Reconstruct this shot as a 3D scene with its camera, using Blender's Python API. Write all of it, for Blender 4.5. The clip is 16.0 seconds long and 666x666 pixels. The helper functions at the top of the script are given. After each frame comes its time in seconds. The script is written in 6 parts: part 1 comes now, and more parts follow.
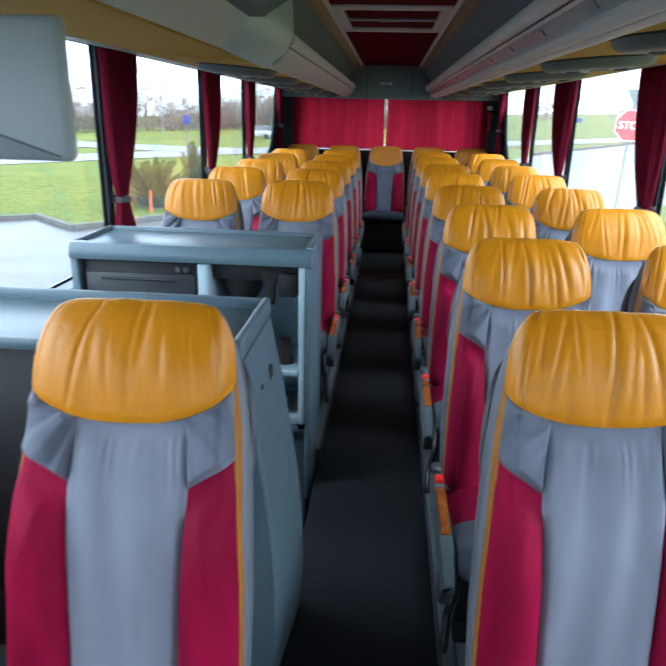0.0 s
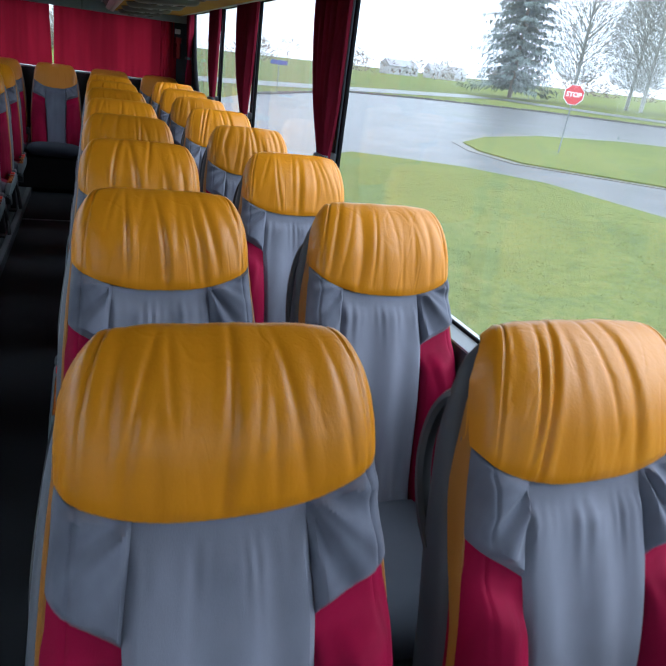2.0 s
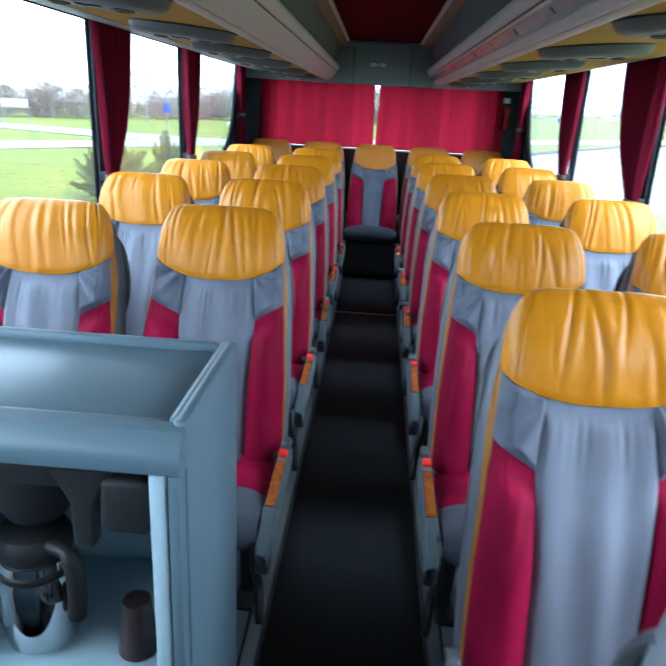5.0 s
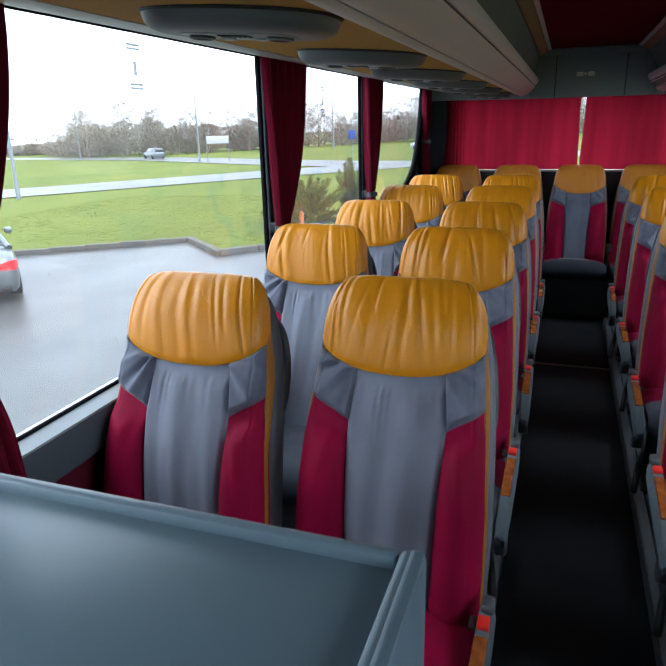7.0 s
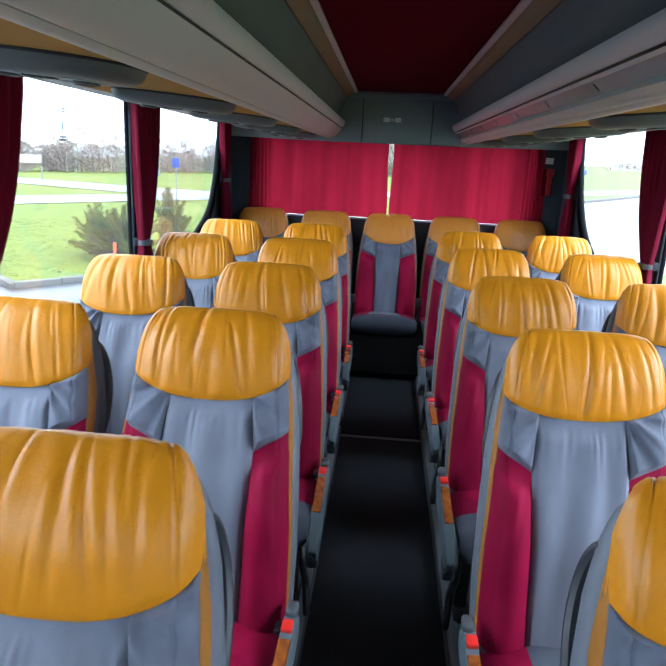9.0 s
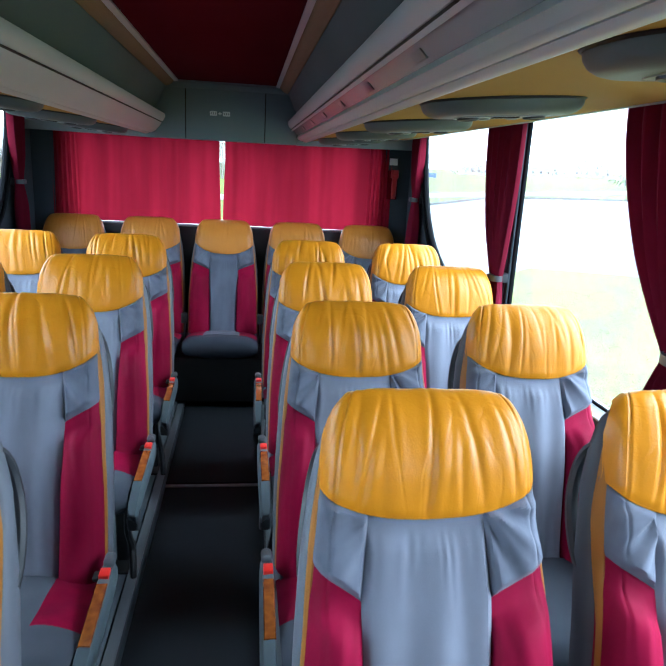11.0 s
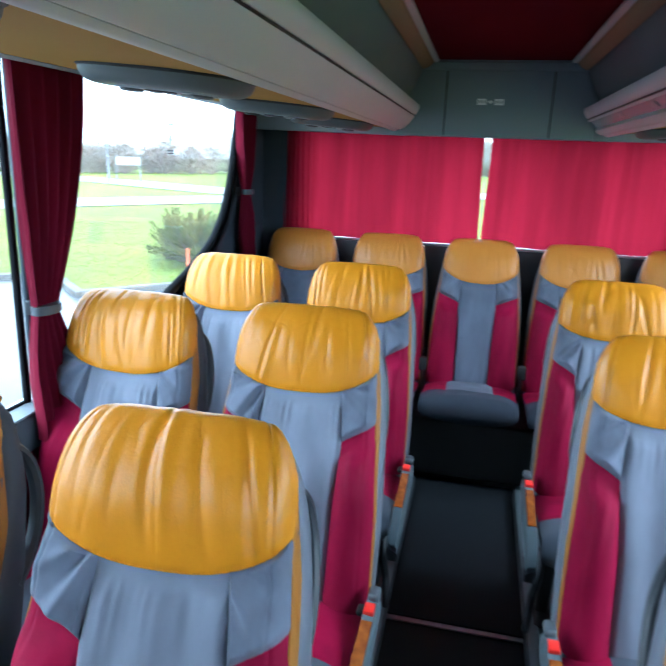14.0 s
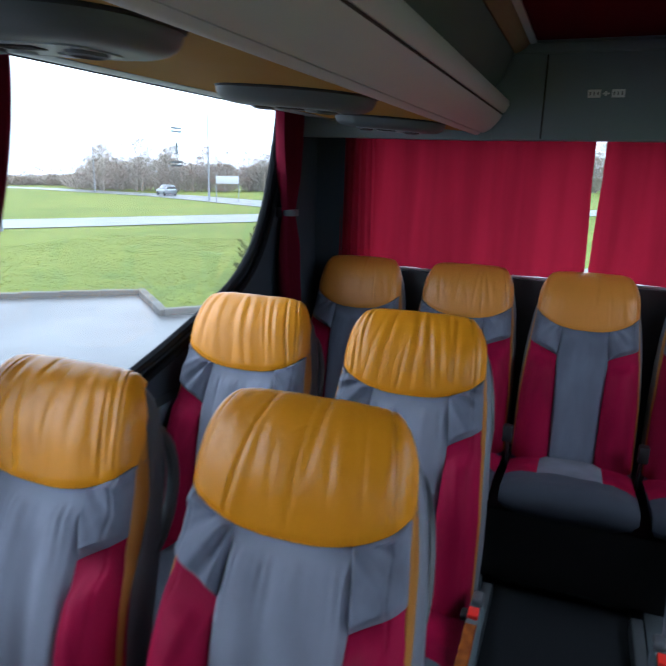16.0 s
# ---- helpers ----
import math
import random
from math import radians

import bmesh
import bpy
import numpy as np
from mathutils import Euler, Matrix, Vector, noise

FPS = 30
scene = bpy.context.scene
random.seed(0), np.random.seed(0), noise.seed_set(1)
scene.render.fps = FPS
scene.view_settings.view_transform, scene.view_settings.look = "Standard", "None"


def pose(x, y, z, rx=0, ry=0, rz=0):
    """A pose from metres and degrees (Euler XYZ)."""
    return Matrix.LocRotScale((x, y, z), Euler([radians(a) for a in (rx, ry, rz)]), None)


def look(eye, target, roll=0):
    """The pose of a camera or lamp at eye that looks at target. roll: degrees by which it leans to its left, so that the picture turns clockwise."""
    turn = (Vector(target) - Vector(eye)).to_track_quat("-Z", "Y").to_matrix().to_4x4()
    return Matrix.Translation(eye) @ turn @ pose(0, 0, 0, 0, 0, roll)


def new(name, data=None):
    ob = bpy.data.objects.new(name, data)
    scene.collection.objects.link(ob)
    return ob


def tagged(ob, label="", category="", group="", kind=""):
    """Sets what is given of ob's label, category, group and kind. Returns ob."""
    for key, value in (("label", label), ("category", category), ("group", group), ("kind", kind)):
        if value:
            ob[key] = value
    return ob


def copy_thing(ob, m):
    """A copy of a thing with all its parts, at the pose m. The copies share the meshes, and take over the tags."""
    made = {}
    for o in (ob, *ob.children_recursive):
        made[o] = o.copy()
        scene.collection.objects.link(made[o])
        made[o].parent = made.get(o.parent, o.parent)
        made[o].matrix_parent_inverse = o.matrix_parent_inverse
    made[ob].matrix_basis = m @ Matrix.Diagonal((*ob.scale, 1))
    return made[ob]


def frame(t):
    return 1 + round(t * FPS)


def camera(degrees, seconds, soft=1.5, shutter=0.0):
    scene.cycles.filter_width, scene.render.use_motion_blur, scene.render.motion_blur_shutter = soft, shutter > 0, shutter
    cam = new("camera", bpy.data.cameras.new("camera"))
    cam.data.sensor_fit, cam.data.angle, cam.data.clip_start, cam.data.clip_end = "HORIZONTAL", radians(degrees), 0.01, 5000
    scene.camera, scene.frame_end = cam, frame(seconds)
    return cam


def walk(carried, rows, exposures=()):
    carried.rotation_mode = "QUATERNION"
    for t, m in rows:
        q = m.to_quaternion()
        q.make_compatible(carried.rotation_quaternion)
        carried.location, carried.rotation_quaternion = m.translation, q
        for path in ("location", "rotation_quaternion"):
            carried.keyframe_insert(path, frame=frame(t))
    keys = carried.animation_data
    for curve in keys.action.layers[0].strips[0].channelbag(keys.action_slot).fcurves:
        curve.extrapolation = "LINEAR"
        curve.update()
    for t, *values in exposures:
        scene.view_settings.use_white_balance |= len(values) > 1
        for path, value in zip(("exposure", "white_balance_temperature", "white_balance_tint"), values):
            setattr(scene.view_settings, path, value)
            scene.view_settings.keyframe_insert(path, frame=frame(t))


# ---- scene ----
cam = camera(54.7, 16.0, shutter=0.35)
PATH = [
    (0, (0.017, -1.146, 1.551), (-0.129, 0.74, 0.903), 1.3),
    (0.5, (0.067, -0.968, 1.548), (0.154, 0.924, 0.907), 3.0),
    (1, (0.182, -0.823, 1.514), (0.476, 1.042, 0.855), 4.7),
    (1.5, (0.308, -0.732, 1.49), (0.924, 1.025, 0.76), 6.1),
    (2, (0.312, -0.615, 1.495), (1.005, 1.103, 0.74), 7.9),
    (2.5, (0.236, -0.415, 1.514), (0.943, 1.309, 0.788), 7.9),
    (3, (0.206, -0.252, 1.512), (0.762, 1.524, 0.781), 8.0),
    (3.5, (0.215, -0.047, 1.502), (0.509, 1.789, 0.765), 6.9),
    (4, (0.152, 0.125, 1.482), (0.288, 1.971, 0.726), 6.0),
    (4.5, (0.054, 0.282, 1.508), (0.182, 2.155, 0.817), 5.6),
    (5, (-0.004, 0.420, 1.506), (-0.100, 2.304, 0.843), 3.1),
    (5.2, (-0.006, 0.491, 1.507), (-0.225, 2.370, 0.858), 2.2),
    (7.3, (-0.138, 1.030, 1.572), (-0.825, 2.803, 0.965), -0.9),
    (7.5, (-0.100, 1.098, 1.584), (-0.815, 2.866, 0.987), -0.5),
    (8, (-0.028, 1.266, 1.568), (-0.643, 3.081, 0.995), -1.0),
    (8.5, (-0.030, 1.474, 1.565), (-0.379, 3.366, 1.015), 0.7),
    (9, (-0.053, 1.625, 1.582), (-0.191, 3.55, 1.059), 2.6),
    (9.5, (0.003, 1.785, 1.578), (-0.077, 3.719, 1.075), 2.7),
    (10, (0.108, 1.927, 1.574), (0.18, 3.864, 1.08), 2.8),
    (10.2, (0.136, 1.959, 1.572), (0.322, 3.887, 1.075), 2.9),
    (12.3, (0.124, 2.568, 1.581), (0.42, 4.481, 1.082), 3.1),
    (12.5, (0.114, 2.631, 1.569), (0.339, 4.549, 1.051), 3.1),
    (13, (0.06, 2.832, 1.55), (0.175, 4.755, 1.013), 2.5),
    (13.5, (-0.012, 2.963, 1.566), (-0.07, 4.887, 1.024), 2.4),
    (14, (-0.046, 3.118, 1.592), (-0.455, 5.002, 1.06), 2.2),
    (14.5, (-0.085, 3.237, 1.596), (-0.754, 5.04, 1.05), 2.3),
    (15, (-0.128, 3.412, 1.583), (-0.934, 5.165, 1.057), 0.4),
    (15.5, (-0.131, 3.593, 1.583), (-0.91, 5.36, 1.062), 0.4),
    (16, (-0.07, 3.811, 1.575), (-0.757, 5.624, 1.083), 1.5),
]
EXPOSURE = [(0, 2.15, 5420, 6), (0.5, 2.5, 5450, 8), (1.0, 2.13, 5470, 10), (1.5, 1.42, 5520, 10), (2, 1.33, 5520, 10), (2.5, 1.45, 5470, 10), (3, 1.62, 5320, 10), (3.5, 1.98, 5100, 5), (4, 2.2, 5100, 5), (4.5, 2.52, 5130, 5), (5, 2.57, 5080, 4), (7.5, 1.68, 5700, 10), (8, 1.88, 5700, 10), (8.5, 2.22, 5560, 10), (9, 2.52, 5300, 8), (10, 2.80, 5120, 2), (12.5, 2.44, 5000, 6), (13, 2.64, 4930, 4), (13.5, 2.88, 4850, 1), (14, 2.98, 4800, 0), (14.5, 2.34, 5000, 6), (15, 1.8, 5220, 10), (15.5, 1.62, 5270, 10), (16, 1.8, 5270, 10)]
walk(cam, [(t, look(eye, target, roll)) for t, eye, target, roll in PATH], EXPOSURE)
SKY, SUN = 0.165, 1.3

# ---- world and lights ----
world = bpy.data.worlds.new("overcast")
scene.world = world
world.use_nodes = True
wn, wl = world.node_tree.nodes, world.node_tree.links
wbg = wn["Background"]
sky = wn.new("ShaderNodeTexSky")
sky.sky_type = "NISHITA"
sky.sun_disc = False
sky.sun_elevation, sky.sun_rotation = radians(42), radians(250)
sky.air_density, sky.dust_density, sky.ozone_density = 1.0, 6.0, 1.0
hsv = wn.new("ShaderNodeHueSaturation")
hsv.inputs["Saturation"].default_value = 0.22
wl.new(sky.outputs[0], hsv.inputs["Color"])
cloud = wn.new("ShaderNodeMix")                 # an even layer of cloud over the sky
cloud.data_type = "RGBA"
cloud.inputs["Factor"].default_value = 0.8
cloud.inputs["B"].default_value = (7.0, 7.35, 7.8, 1)
wl.new(hsv.outputs[0], cloud.inputs["A"])
wl.new(cloud.outputs["Result"], wbg.inputs["Color"])
wbg.inputs["Strength"].default_value = SKY

sun_data = bpy.data.lights.new("overcast_sun", "SUN")
sun_data.energy, sun_data.angle, sun_data.color = SUN, radians(60), (1.0, 0.985, 0.96)
sun = new("overcast_sun", sun_data)
sun.matrix_world = pose(0, 0, 20, 48, 0, 70)


# ---- materials ----
def surface(name, colour, rough=0.6, metal=0.0, grain=0.12, scale=60.0, bump=0.1, stain=0.15, stain_scale=3.0,
            spec=0.5, vary=0.0, coat=0.0, sheen=0.0, stretch=(1, 1, 1), tint=None):
    """A principled surface with fine grain, broad stains and relief, in object space."""
    m = bpy.data.materials.new(name)
    m.use_nodes = True
    n, l = m.node_tree.nodes, m.node_tree.links
    b = n["Principled BSDF"]
    tc = n.new("ShaderNodeTexCoord")
    mp = n.new("ShaderNodeMapping")
    mp.inputs["Scale"].default_value = stretch
    l.new(tc.outputs["Object"], mp.inputs["Vector"])
    fine = n.new("ShaderNodeTexNoise")
    fine.inputs["Scale"].default_value, fine.inputs["Detail"].default_value = scale, 5
    broad = n.new("ShaderNodeTexNoise")
    broad.inputs["Scale"].default_value, broad.inputs["Detail"].default_value = stain_scale, 4
    l.new(mp.outputs[0], fine.inputs["Vector"])
    l.new(tc.outputs["Object"], broad.inputs["Vector"])
    other = tint or (colour[0] * 0.55, colour[1] * 0.55, colour[2] * 0.55)
    mixf = n.new("ShaderNodeMix")
    mixf.data_type = "RGBA"
    mixf.inputs["A"].default_value = (*colour, 1)
    mixf.inputs["B"].default_value = (*other, 1)
    mf = n.new("ShaderNodeMath")
    mf.operation = "MULTIPLY"
    mf.inputs[1].default_value = grain
    ms = n.new("ShaderNodeMath")
    ms.operation = "MULTIPLY_ADD"
    ms.inputs[1].default_value = stain
    l.new(fine.outputs["Fac"], mf.inputs[0])
    l.new(broad.outputs["Fac"], ms.inputs[0])
    l.new(mf.outputs[0], ms.inputs[2])
    l.new(ms.outputs[0], mixf.inputs["Factor"])
    colour_out = mixf.outputs["Result"]
    if vary:
        info = n.new("ShaderNodeObjectInfo")
        hs = n.new("ShaderNodeHueSaturation")
        vr = n.new("ShaderNodeMapRange")
        vr.inputs["To Min"].default_value, vr.inputs["To Max"].default_value = 1 - vary, 1 + vary
        l.new(info.outputs["Random"], vr.inputs["Value"])
        l.new(vr.outputs[0], hs.inputs["Value"])
        l.new(colour_out, hs.inputs["Color"])
        colour_out = hs.outputs["Color"]
    l.new(colour_out, b.inputs["Base Color"])
    rr = n.new("ShaderNodeMapRange")
    rr.inputs["To Min"].default_value, rr.inputs["To Max"].default_value = rough * 0.85, min(1, rough * 1.15)
    l.new(broad.outputs["Fac"], rr.inputs["Value"])
    l.new(rr.outputs[0], b.inputs["Roughness"])
    b.inputs["Metallic"].default_value = metal
    b.inputs["Specular IOR Level"].default_value = spec
    b.inputs["Coat Weight"].default_value = coat
    b.inputs["Sheen Weight"].default_value = sheen
    if bump:
        bp = n.new("ShaderNodeBump")
        bp.inputs["Strength"].default_value, bp.inputs["Distance"].default_value = bump, 0.002
        l.new(fine.outputs["Fac"], bp.inputs["Height"])
        l.new(bp.outputs[0], b.inputs["Normal"])
    return m


def shifted(n, l, stretch):
    """Object space, stretched, and moved by a chance amount from one object to the next."""
    tc, info, mp, sc, ad = (n.new(k) for k in ("ShaderNodeTexCoord", "ShaderNodeObjectInfo", "ShaderNodeMapping", "ShaderNodeVectorMath", "ShaderNodeVectorMath"))
    mp.inputs["Scale"].default_value = stretch
    sc.operation, ad.operation = "MULTIPLY", "ADD"
    l.new(info.outputs["Random"], sc.inputs[0])
    sc.inputs[1].default_value = (37.0, 23.0, 11.0)
    l.new(tc.outputs["Object"], mp.inputs["Vector"])
    l.new(mp.outputs[0], ad.inputs[0])
    l.new(sc.outputs[0], ad.inputs[1])
    return ad.outputs[0]


def creased(m, depth=0.5):
    """Adds long thin creases and soft puckers to a leather, running up and down."""
    n, l = m.node_tree.nodes, m.node_tree.links
    b = n["Principled BSDF"]
    under = b.inputs["Normal"].links[0].from_node
    for scale, stretch, width, share in ((20.0, (1, 1, 0.07), 0.06, depth), (46.0, (1, 1, 0.12), 0.08, depth * 0.4)):
        tex = n.new("ShaderNodeTexNoise")
        tex.inputs["Scale"].default_value, tex.inputs["Detail"].default_value, tex.inputs["Distortion"].default_value = scale, 0.6, 0.12
        l.new(shifted(n, l, stretch), tex.inputs["Vector"])
        off, ab, mr, bp = n.new("ShaderNodeMath"), n.new("ShaderNodeMath"), n.new("ShaderNodeMapRange"), n.new("ShaderNodeBump")
        off.operation, off.inputs[1].default_value = "SUBTRACT", 0.5
        ab.operation = "ABSOLUTE"
        mr.interpolation_type = "SMOOTHSTEP"
        mr.inputs["From Max"].default_value = width
        l.new(tex.outputs["Fac"], off.inputs[0])
        l.new(off.outputs[0], ab.inputs[0])
        l.new(ab.outputs[0], mr.inputs["Value"])
        l.new(mr.outputs[0], bp.inputs["Height"])
        bp.inputs["Strength"].default_value, bp.inputs["Distance"].default_value = share, 0.003
        l.new(under.outputs[0], bp.inputs["Normal"])
        l.new(bp.outputs[0], b.inputs["Normal"])
        under = bp
    return m


def light_streaked(m, low=0.8, high=1.22, scale=9.0, stretch=(1, 1, 0.14)):
    """Long soft pale and dark streaks in the colour, for sheen and fold shading on cloth."""
    n, l = m.node_tree.nodes, m.node_tree.links
    b = n["Principled BSDF"]
    source = b.inputs["Base Color"].links[0].from_socket
    tex, mr, hs = n.new("ShaderNodeTexNoise"), n.new("ShaderNodeMapRange"), n.new("ShaderNodeHueSaturation")
    tex.inputs["Scale"].default_value, tex.inputs["Detail"].default_value = scale, 3
    l.new(shifted(n, l, stretch), tex.inputs["Vector"])
    mr.interpolation_type = "SMOOTHSTEP"
    mr.inputs["From Min"].default_value, mr.inputs["From Max"].default_value = 0.32, 0.68
    mr.inputs["To Min"].default_value, mr.inputs["To Max"].default_value = low, high
    l.new(tex.outputs["Fac"], mr.inputs["Value"])
    l.new(mr.outputs[0], hs.inputs["Value"])
    l.new(source, hs.inputs["Color"])
    l.new(hs.outputs["Color"], b.inputs["Base Color"])
    return m


def translucent(name, colour, share, rough=0.9, scale=400):
    """Cloth that lets part of the daylight behind it through."""
    m = surface(name, colour, rough, grain=0.25, scale=scale, bump=0.15, stain=0.2, stain_scale=5, spec=0.15)
    # light and dark of the folds, streaked into the curtain colour
    light_streaked(m, 0.80, 1.25, 7.0, (1, 1, 0.06))
    n, l = m.node_tree.nodes, m.node_tree.links
    b, out = n["Principled BSDF"], n["Material Output"]
    tr, mx = n.new("ShaderNodeBsdfTranslucent"), n.new("ShaderNodeMixShader")
    l.new(b.inputs["Base Color"].links[0].from_socket, tr.inputs["Color"])
    mx.inputs[0].default_value = share
    l.new(b.outputs[0], mx.inputs[1])
    l.new(tr.outputs[0], mx.inputs[2])
    l.new(mx.outputs[0], out.inputs["Surface"])
    return m


def glassy(name, tint=(1, 1, 1), rough=0.0, veil=0.0):
    """Thin glass: a straight view through, a Fresnel gloss and a white veil, on panes for outdoor haze."""
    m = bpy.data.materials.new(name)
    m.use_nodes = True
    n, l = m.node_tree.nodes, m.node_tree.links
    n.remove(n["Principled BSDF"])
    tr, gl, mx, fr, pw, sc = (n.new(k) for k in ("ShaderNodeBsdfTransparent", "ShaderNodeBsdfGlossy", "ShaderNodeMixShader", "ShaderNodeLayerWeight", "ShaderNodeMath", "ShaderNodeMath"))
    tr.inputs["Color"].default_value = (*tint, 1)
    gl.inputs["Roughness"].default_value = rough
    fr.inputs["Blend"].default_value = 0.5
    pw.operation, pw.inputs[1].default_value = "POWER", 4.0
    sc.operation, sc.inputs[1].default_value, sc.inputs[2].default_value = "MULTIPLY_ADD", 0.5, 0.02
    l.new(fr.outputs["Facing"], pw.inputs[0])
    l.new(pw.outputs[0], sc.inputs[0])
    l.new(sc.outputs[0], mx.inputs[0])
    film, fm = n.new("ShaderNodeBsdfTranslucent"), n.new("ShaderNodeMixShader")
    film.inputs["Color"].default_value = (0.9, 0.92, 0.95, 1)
    fm.inputs[0].default_value = veil
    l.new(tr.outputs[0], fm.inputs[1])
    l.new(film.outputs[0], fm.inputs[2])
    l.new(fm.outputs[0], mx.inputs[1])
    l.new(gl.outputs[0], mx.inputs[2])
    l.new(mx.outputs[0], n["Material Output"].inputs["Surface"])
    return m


leather = creased(surface("ochre_leather", (0.62, 0.238, 0.003), 0.34, grain=0.14, scale=260, bump=0.16, stain=0.4, stain_scale=7, spec=0.34, vary=0.05), 0.12)
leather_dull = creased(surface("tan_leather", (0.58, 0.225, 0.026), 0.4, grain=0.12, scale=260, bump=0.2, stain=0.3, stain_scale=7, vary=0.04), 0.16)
cloth_grey = surface("grey_plush", (0.207, 0.220, 0.272), 0.85, grain=0.35, scale=700, bump=0.3, stain=0.3, stain_scale=6, spec=0.2, sheen=0.12)
cloth_slate = surface("slate_plush", (0.142, 0.154, 0.196), 0.85, grain=0.35, scale=700, bump=0.3, stain=0.3, stain_scale=6, spec=0.2, sheen=0.12)
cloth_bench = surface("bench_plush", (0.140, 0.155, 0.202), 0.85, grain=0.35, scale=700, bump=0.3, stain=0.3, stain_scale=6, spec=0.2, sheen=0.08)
# darker slate plush for the seat cushions and their rolled fronts
cloth_roll = surface("deep_slate_plush", (0.088, 0.102, 0.128), 0.85, grain=0.35, scale=700, bump=0.3, stain=0.35, stain_scale=6, spec=0.2, sheen=0.06)
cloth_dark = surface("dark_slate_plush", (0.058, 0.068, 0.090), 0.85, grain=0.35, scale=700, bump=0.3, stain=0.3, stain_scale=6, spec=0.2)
cloth_red = surface("crimson_plush", (0.250, 0.003, 0.035), 0.66, grain=0.3, scale=700, bump=0.3, stain=0.3, stain_scale=6, spec=0.09)
piping = surface("ochre_piping", (0.33, 0.132, 0.009), 0.5, scale=300, stain_scale=9)
# darker copy of the slate shell, with shade put into its colour
shell_shaded = surface("shaded_seat_shell", (0.052, 0.057, 0.068), 0.55, scale=500, bump=0.12, stain=0.15)
shell_grey = surface("slate_seat_shell", (0.130, 0.140, 0.165), 0.55, scale=500, bump=0.12, stain=0.15)
dark_plastic = surface("charcoal_plastic", (0.035, 0.038, 0.043), 0.45, scale=300, bump=0.08)
arm_plastic = surface("blue_grey_plastic", (0.105, 0.135, 0.150), 0.42, scale=300, bump=0.05)
burl = surface("burl_wood_inlay", (0.50, 0.17, 0.022), 0.25, grain=0.9, scale=55, bump=0.02, stain=0.5, stain_scale=30, coat=0.5, tint=(0.16, 0.035, 0.008))
red_button = surface("red_button", (0.75, 0.03, 0.02), 0.35, bump=0)
black_metal = surface("black_steel", (0.02, 0.021, 0.023), 0.4, metal=0.3, bump=0.03)
cabinet_blue = surface("slate_blue_laminate", (0.112, 0.162, 0.195), 0.32, grain=0.1, scale=350, bump=0.08, stain=0.2)
cabinet_pale = surface("pale_grey_moulding", (0.42, 0.54, 0.60), 0.45, grain=0.1, scale=300, bump=0.04)
rack_inset = surface("glossy_rack_inset", (0.34, 0.37, 0.385), 0.24, grain=0.1, scale=400, bump=0.05, stain=0.15)
rack_grey = surface("grey_rack_moulding", (0.46, 0.51, 0.535), 0.40, grain=0.1, scale=400, bump=0.08, stain=0.12)
rack_strip = surface("pale_rack_edge", (0.50, 0.53, 0.56), 0.42, grain=0.08, scale=400, bump=0.05)
ceiling_dark = surface("dark_ceiling_felt", (0.108, 0.135, 0.148), 0.8, grain=0.2, scale=500, bump=0.1)
lining_grey = surface("grey_lining_panel", (0.225, 0.272, 0.298), 0.7, grain=0.2, scale=500, bump=0.12)
ochre_panel = surface("ochre_ceiling_panel", (0.42, 0.24, 0.035), 0.8, grain=0.3, scale=600, bump=0.15, spec=0.25)
velvet = surface("burgundy_velour", (0.105, 0.002, 0.010), 0.95, grain=0.3, scale=500, bump=0.2, spec=0.05)
wood_trim = surface("brown_wood_trim", (0.27, 0.185, 0.11), 0.7, grain=0.4, scale=40, bump=0.03, stretch=(6, 0.4, 6), spec=0.25)
vent_grey = surface("service_unit_plastic", (0.085, 0.10, 0.105), 0.5, grain=0.15, scale=300, bump=0.1)
vent_pale = surface("service_plate_plastic", (0.24, 0.28, 0.30), 0.45, scale=300, bump=0.05)
pillar_grey = surface("blue_grey_pillar_trim", (0.088, 0.108, 0.124), 0.9, scale=300, bump=0.06, spec=0.08)
sill_grey = surface("pale_sill_trim", (0.33, 0.37, 0.39), 0.42, scale=300, bump=0.05)
# plush panels: sheen and fold shading streaked into their colour
light_streaked(cloth_grey, 0.88, 1.14)
light_streaked(cloth_slate, 0.82, 1.20, 14.0, (1, 1, 0.5))
light_streaked(cloth_bench, 0.84, 1.16)
light_streaked(cloth_red, 0.82, 1.22)
wall_red = surface("burgundy_wall_cloth", (0.10, 0.008, 0.022), 0.9, grain=0.3, scale=500, bump=0.2, spec=0.15)
black_rubber = surface("black_rubber", (0.012, 0.013, 0.015), 0.85, bump=0.05, spec=0.08)
floor_black = surface("black_aisle_rubber", (0.019, 0.022, 0.026), 0.68, grain=0.3, scale=900, bump=0.3, stain=0.6, stain_scale=4, spec=0.16, tint=(0.032, 0.036, 0.042))
riser_slate = surface("slate_riser_plastic", (0.045, 0.055, 0.064), 0.5, scale=200, bump=0.05)
rail_alu = surface("worn_aluminium", (0.20, 0.225, 0.24), 0.48, metal=0.35, grain=0.3, scale=60, bump=0.05, stretch=(8, 0.3, 8))
carpet = surface("dark_grey_carpet", (0.155, 0.185, 0.200), 0.95, grain=0.5, scale=300, bump=0.5, spec=0.1)
alu = surface("brushed_aluminium", (0.34, 0.355, 0.365), 0.38, metal=0.85, grain=0.2, scale=80, bump=0.05, stretch=(8, 0.3, 8))
chrome = surface("polished_steel", (0.72, 0.73, 0.74), 0.1, metal=1.0, grain=0.05, bump=0)
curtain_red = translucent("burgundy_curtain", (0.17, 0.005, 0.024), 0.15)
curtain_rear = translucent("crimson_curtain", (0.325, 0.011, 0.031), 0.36)
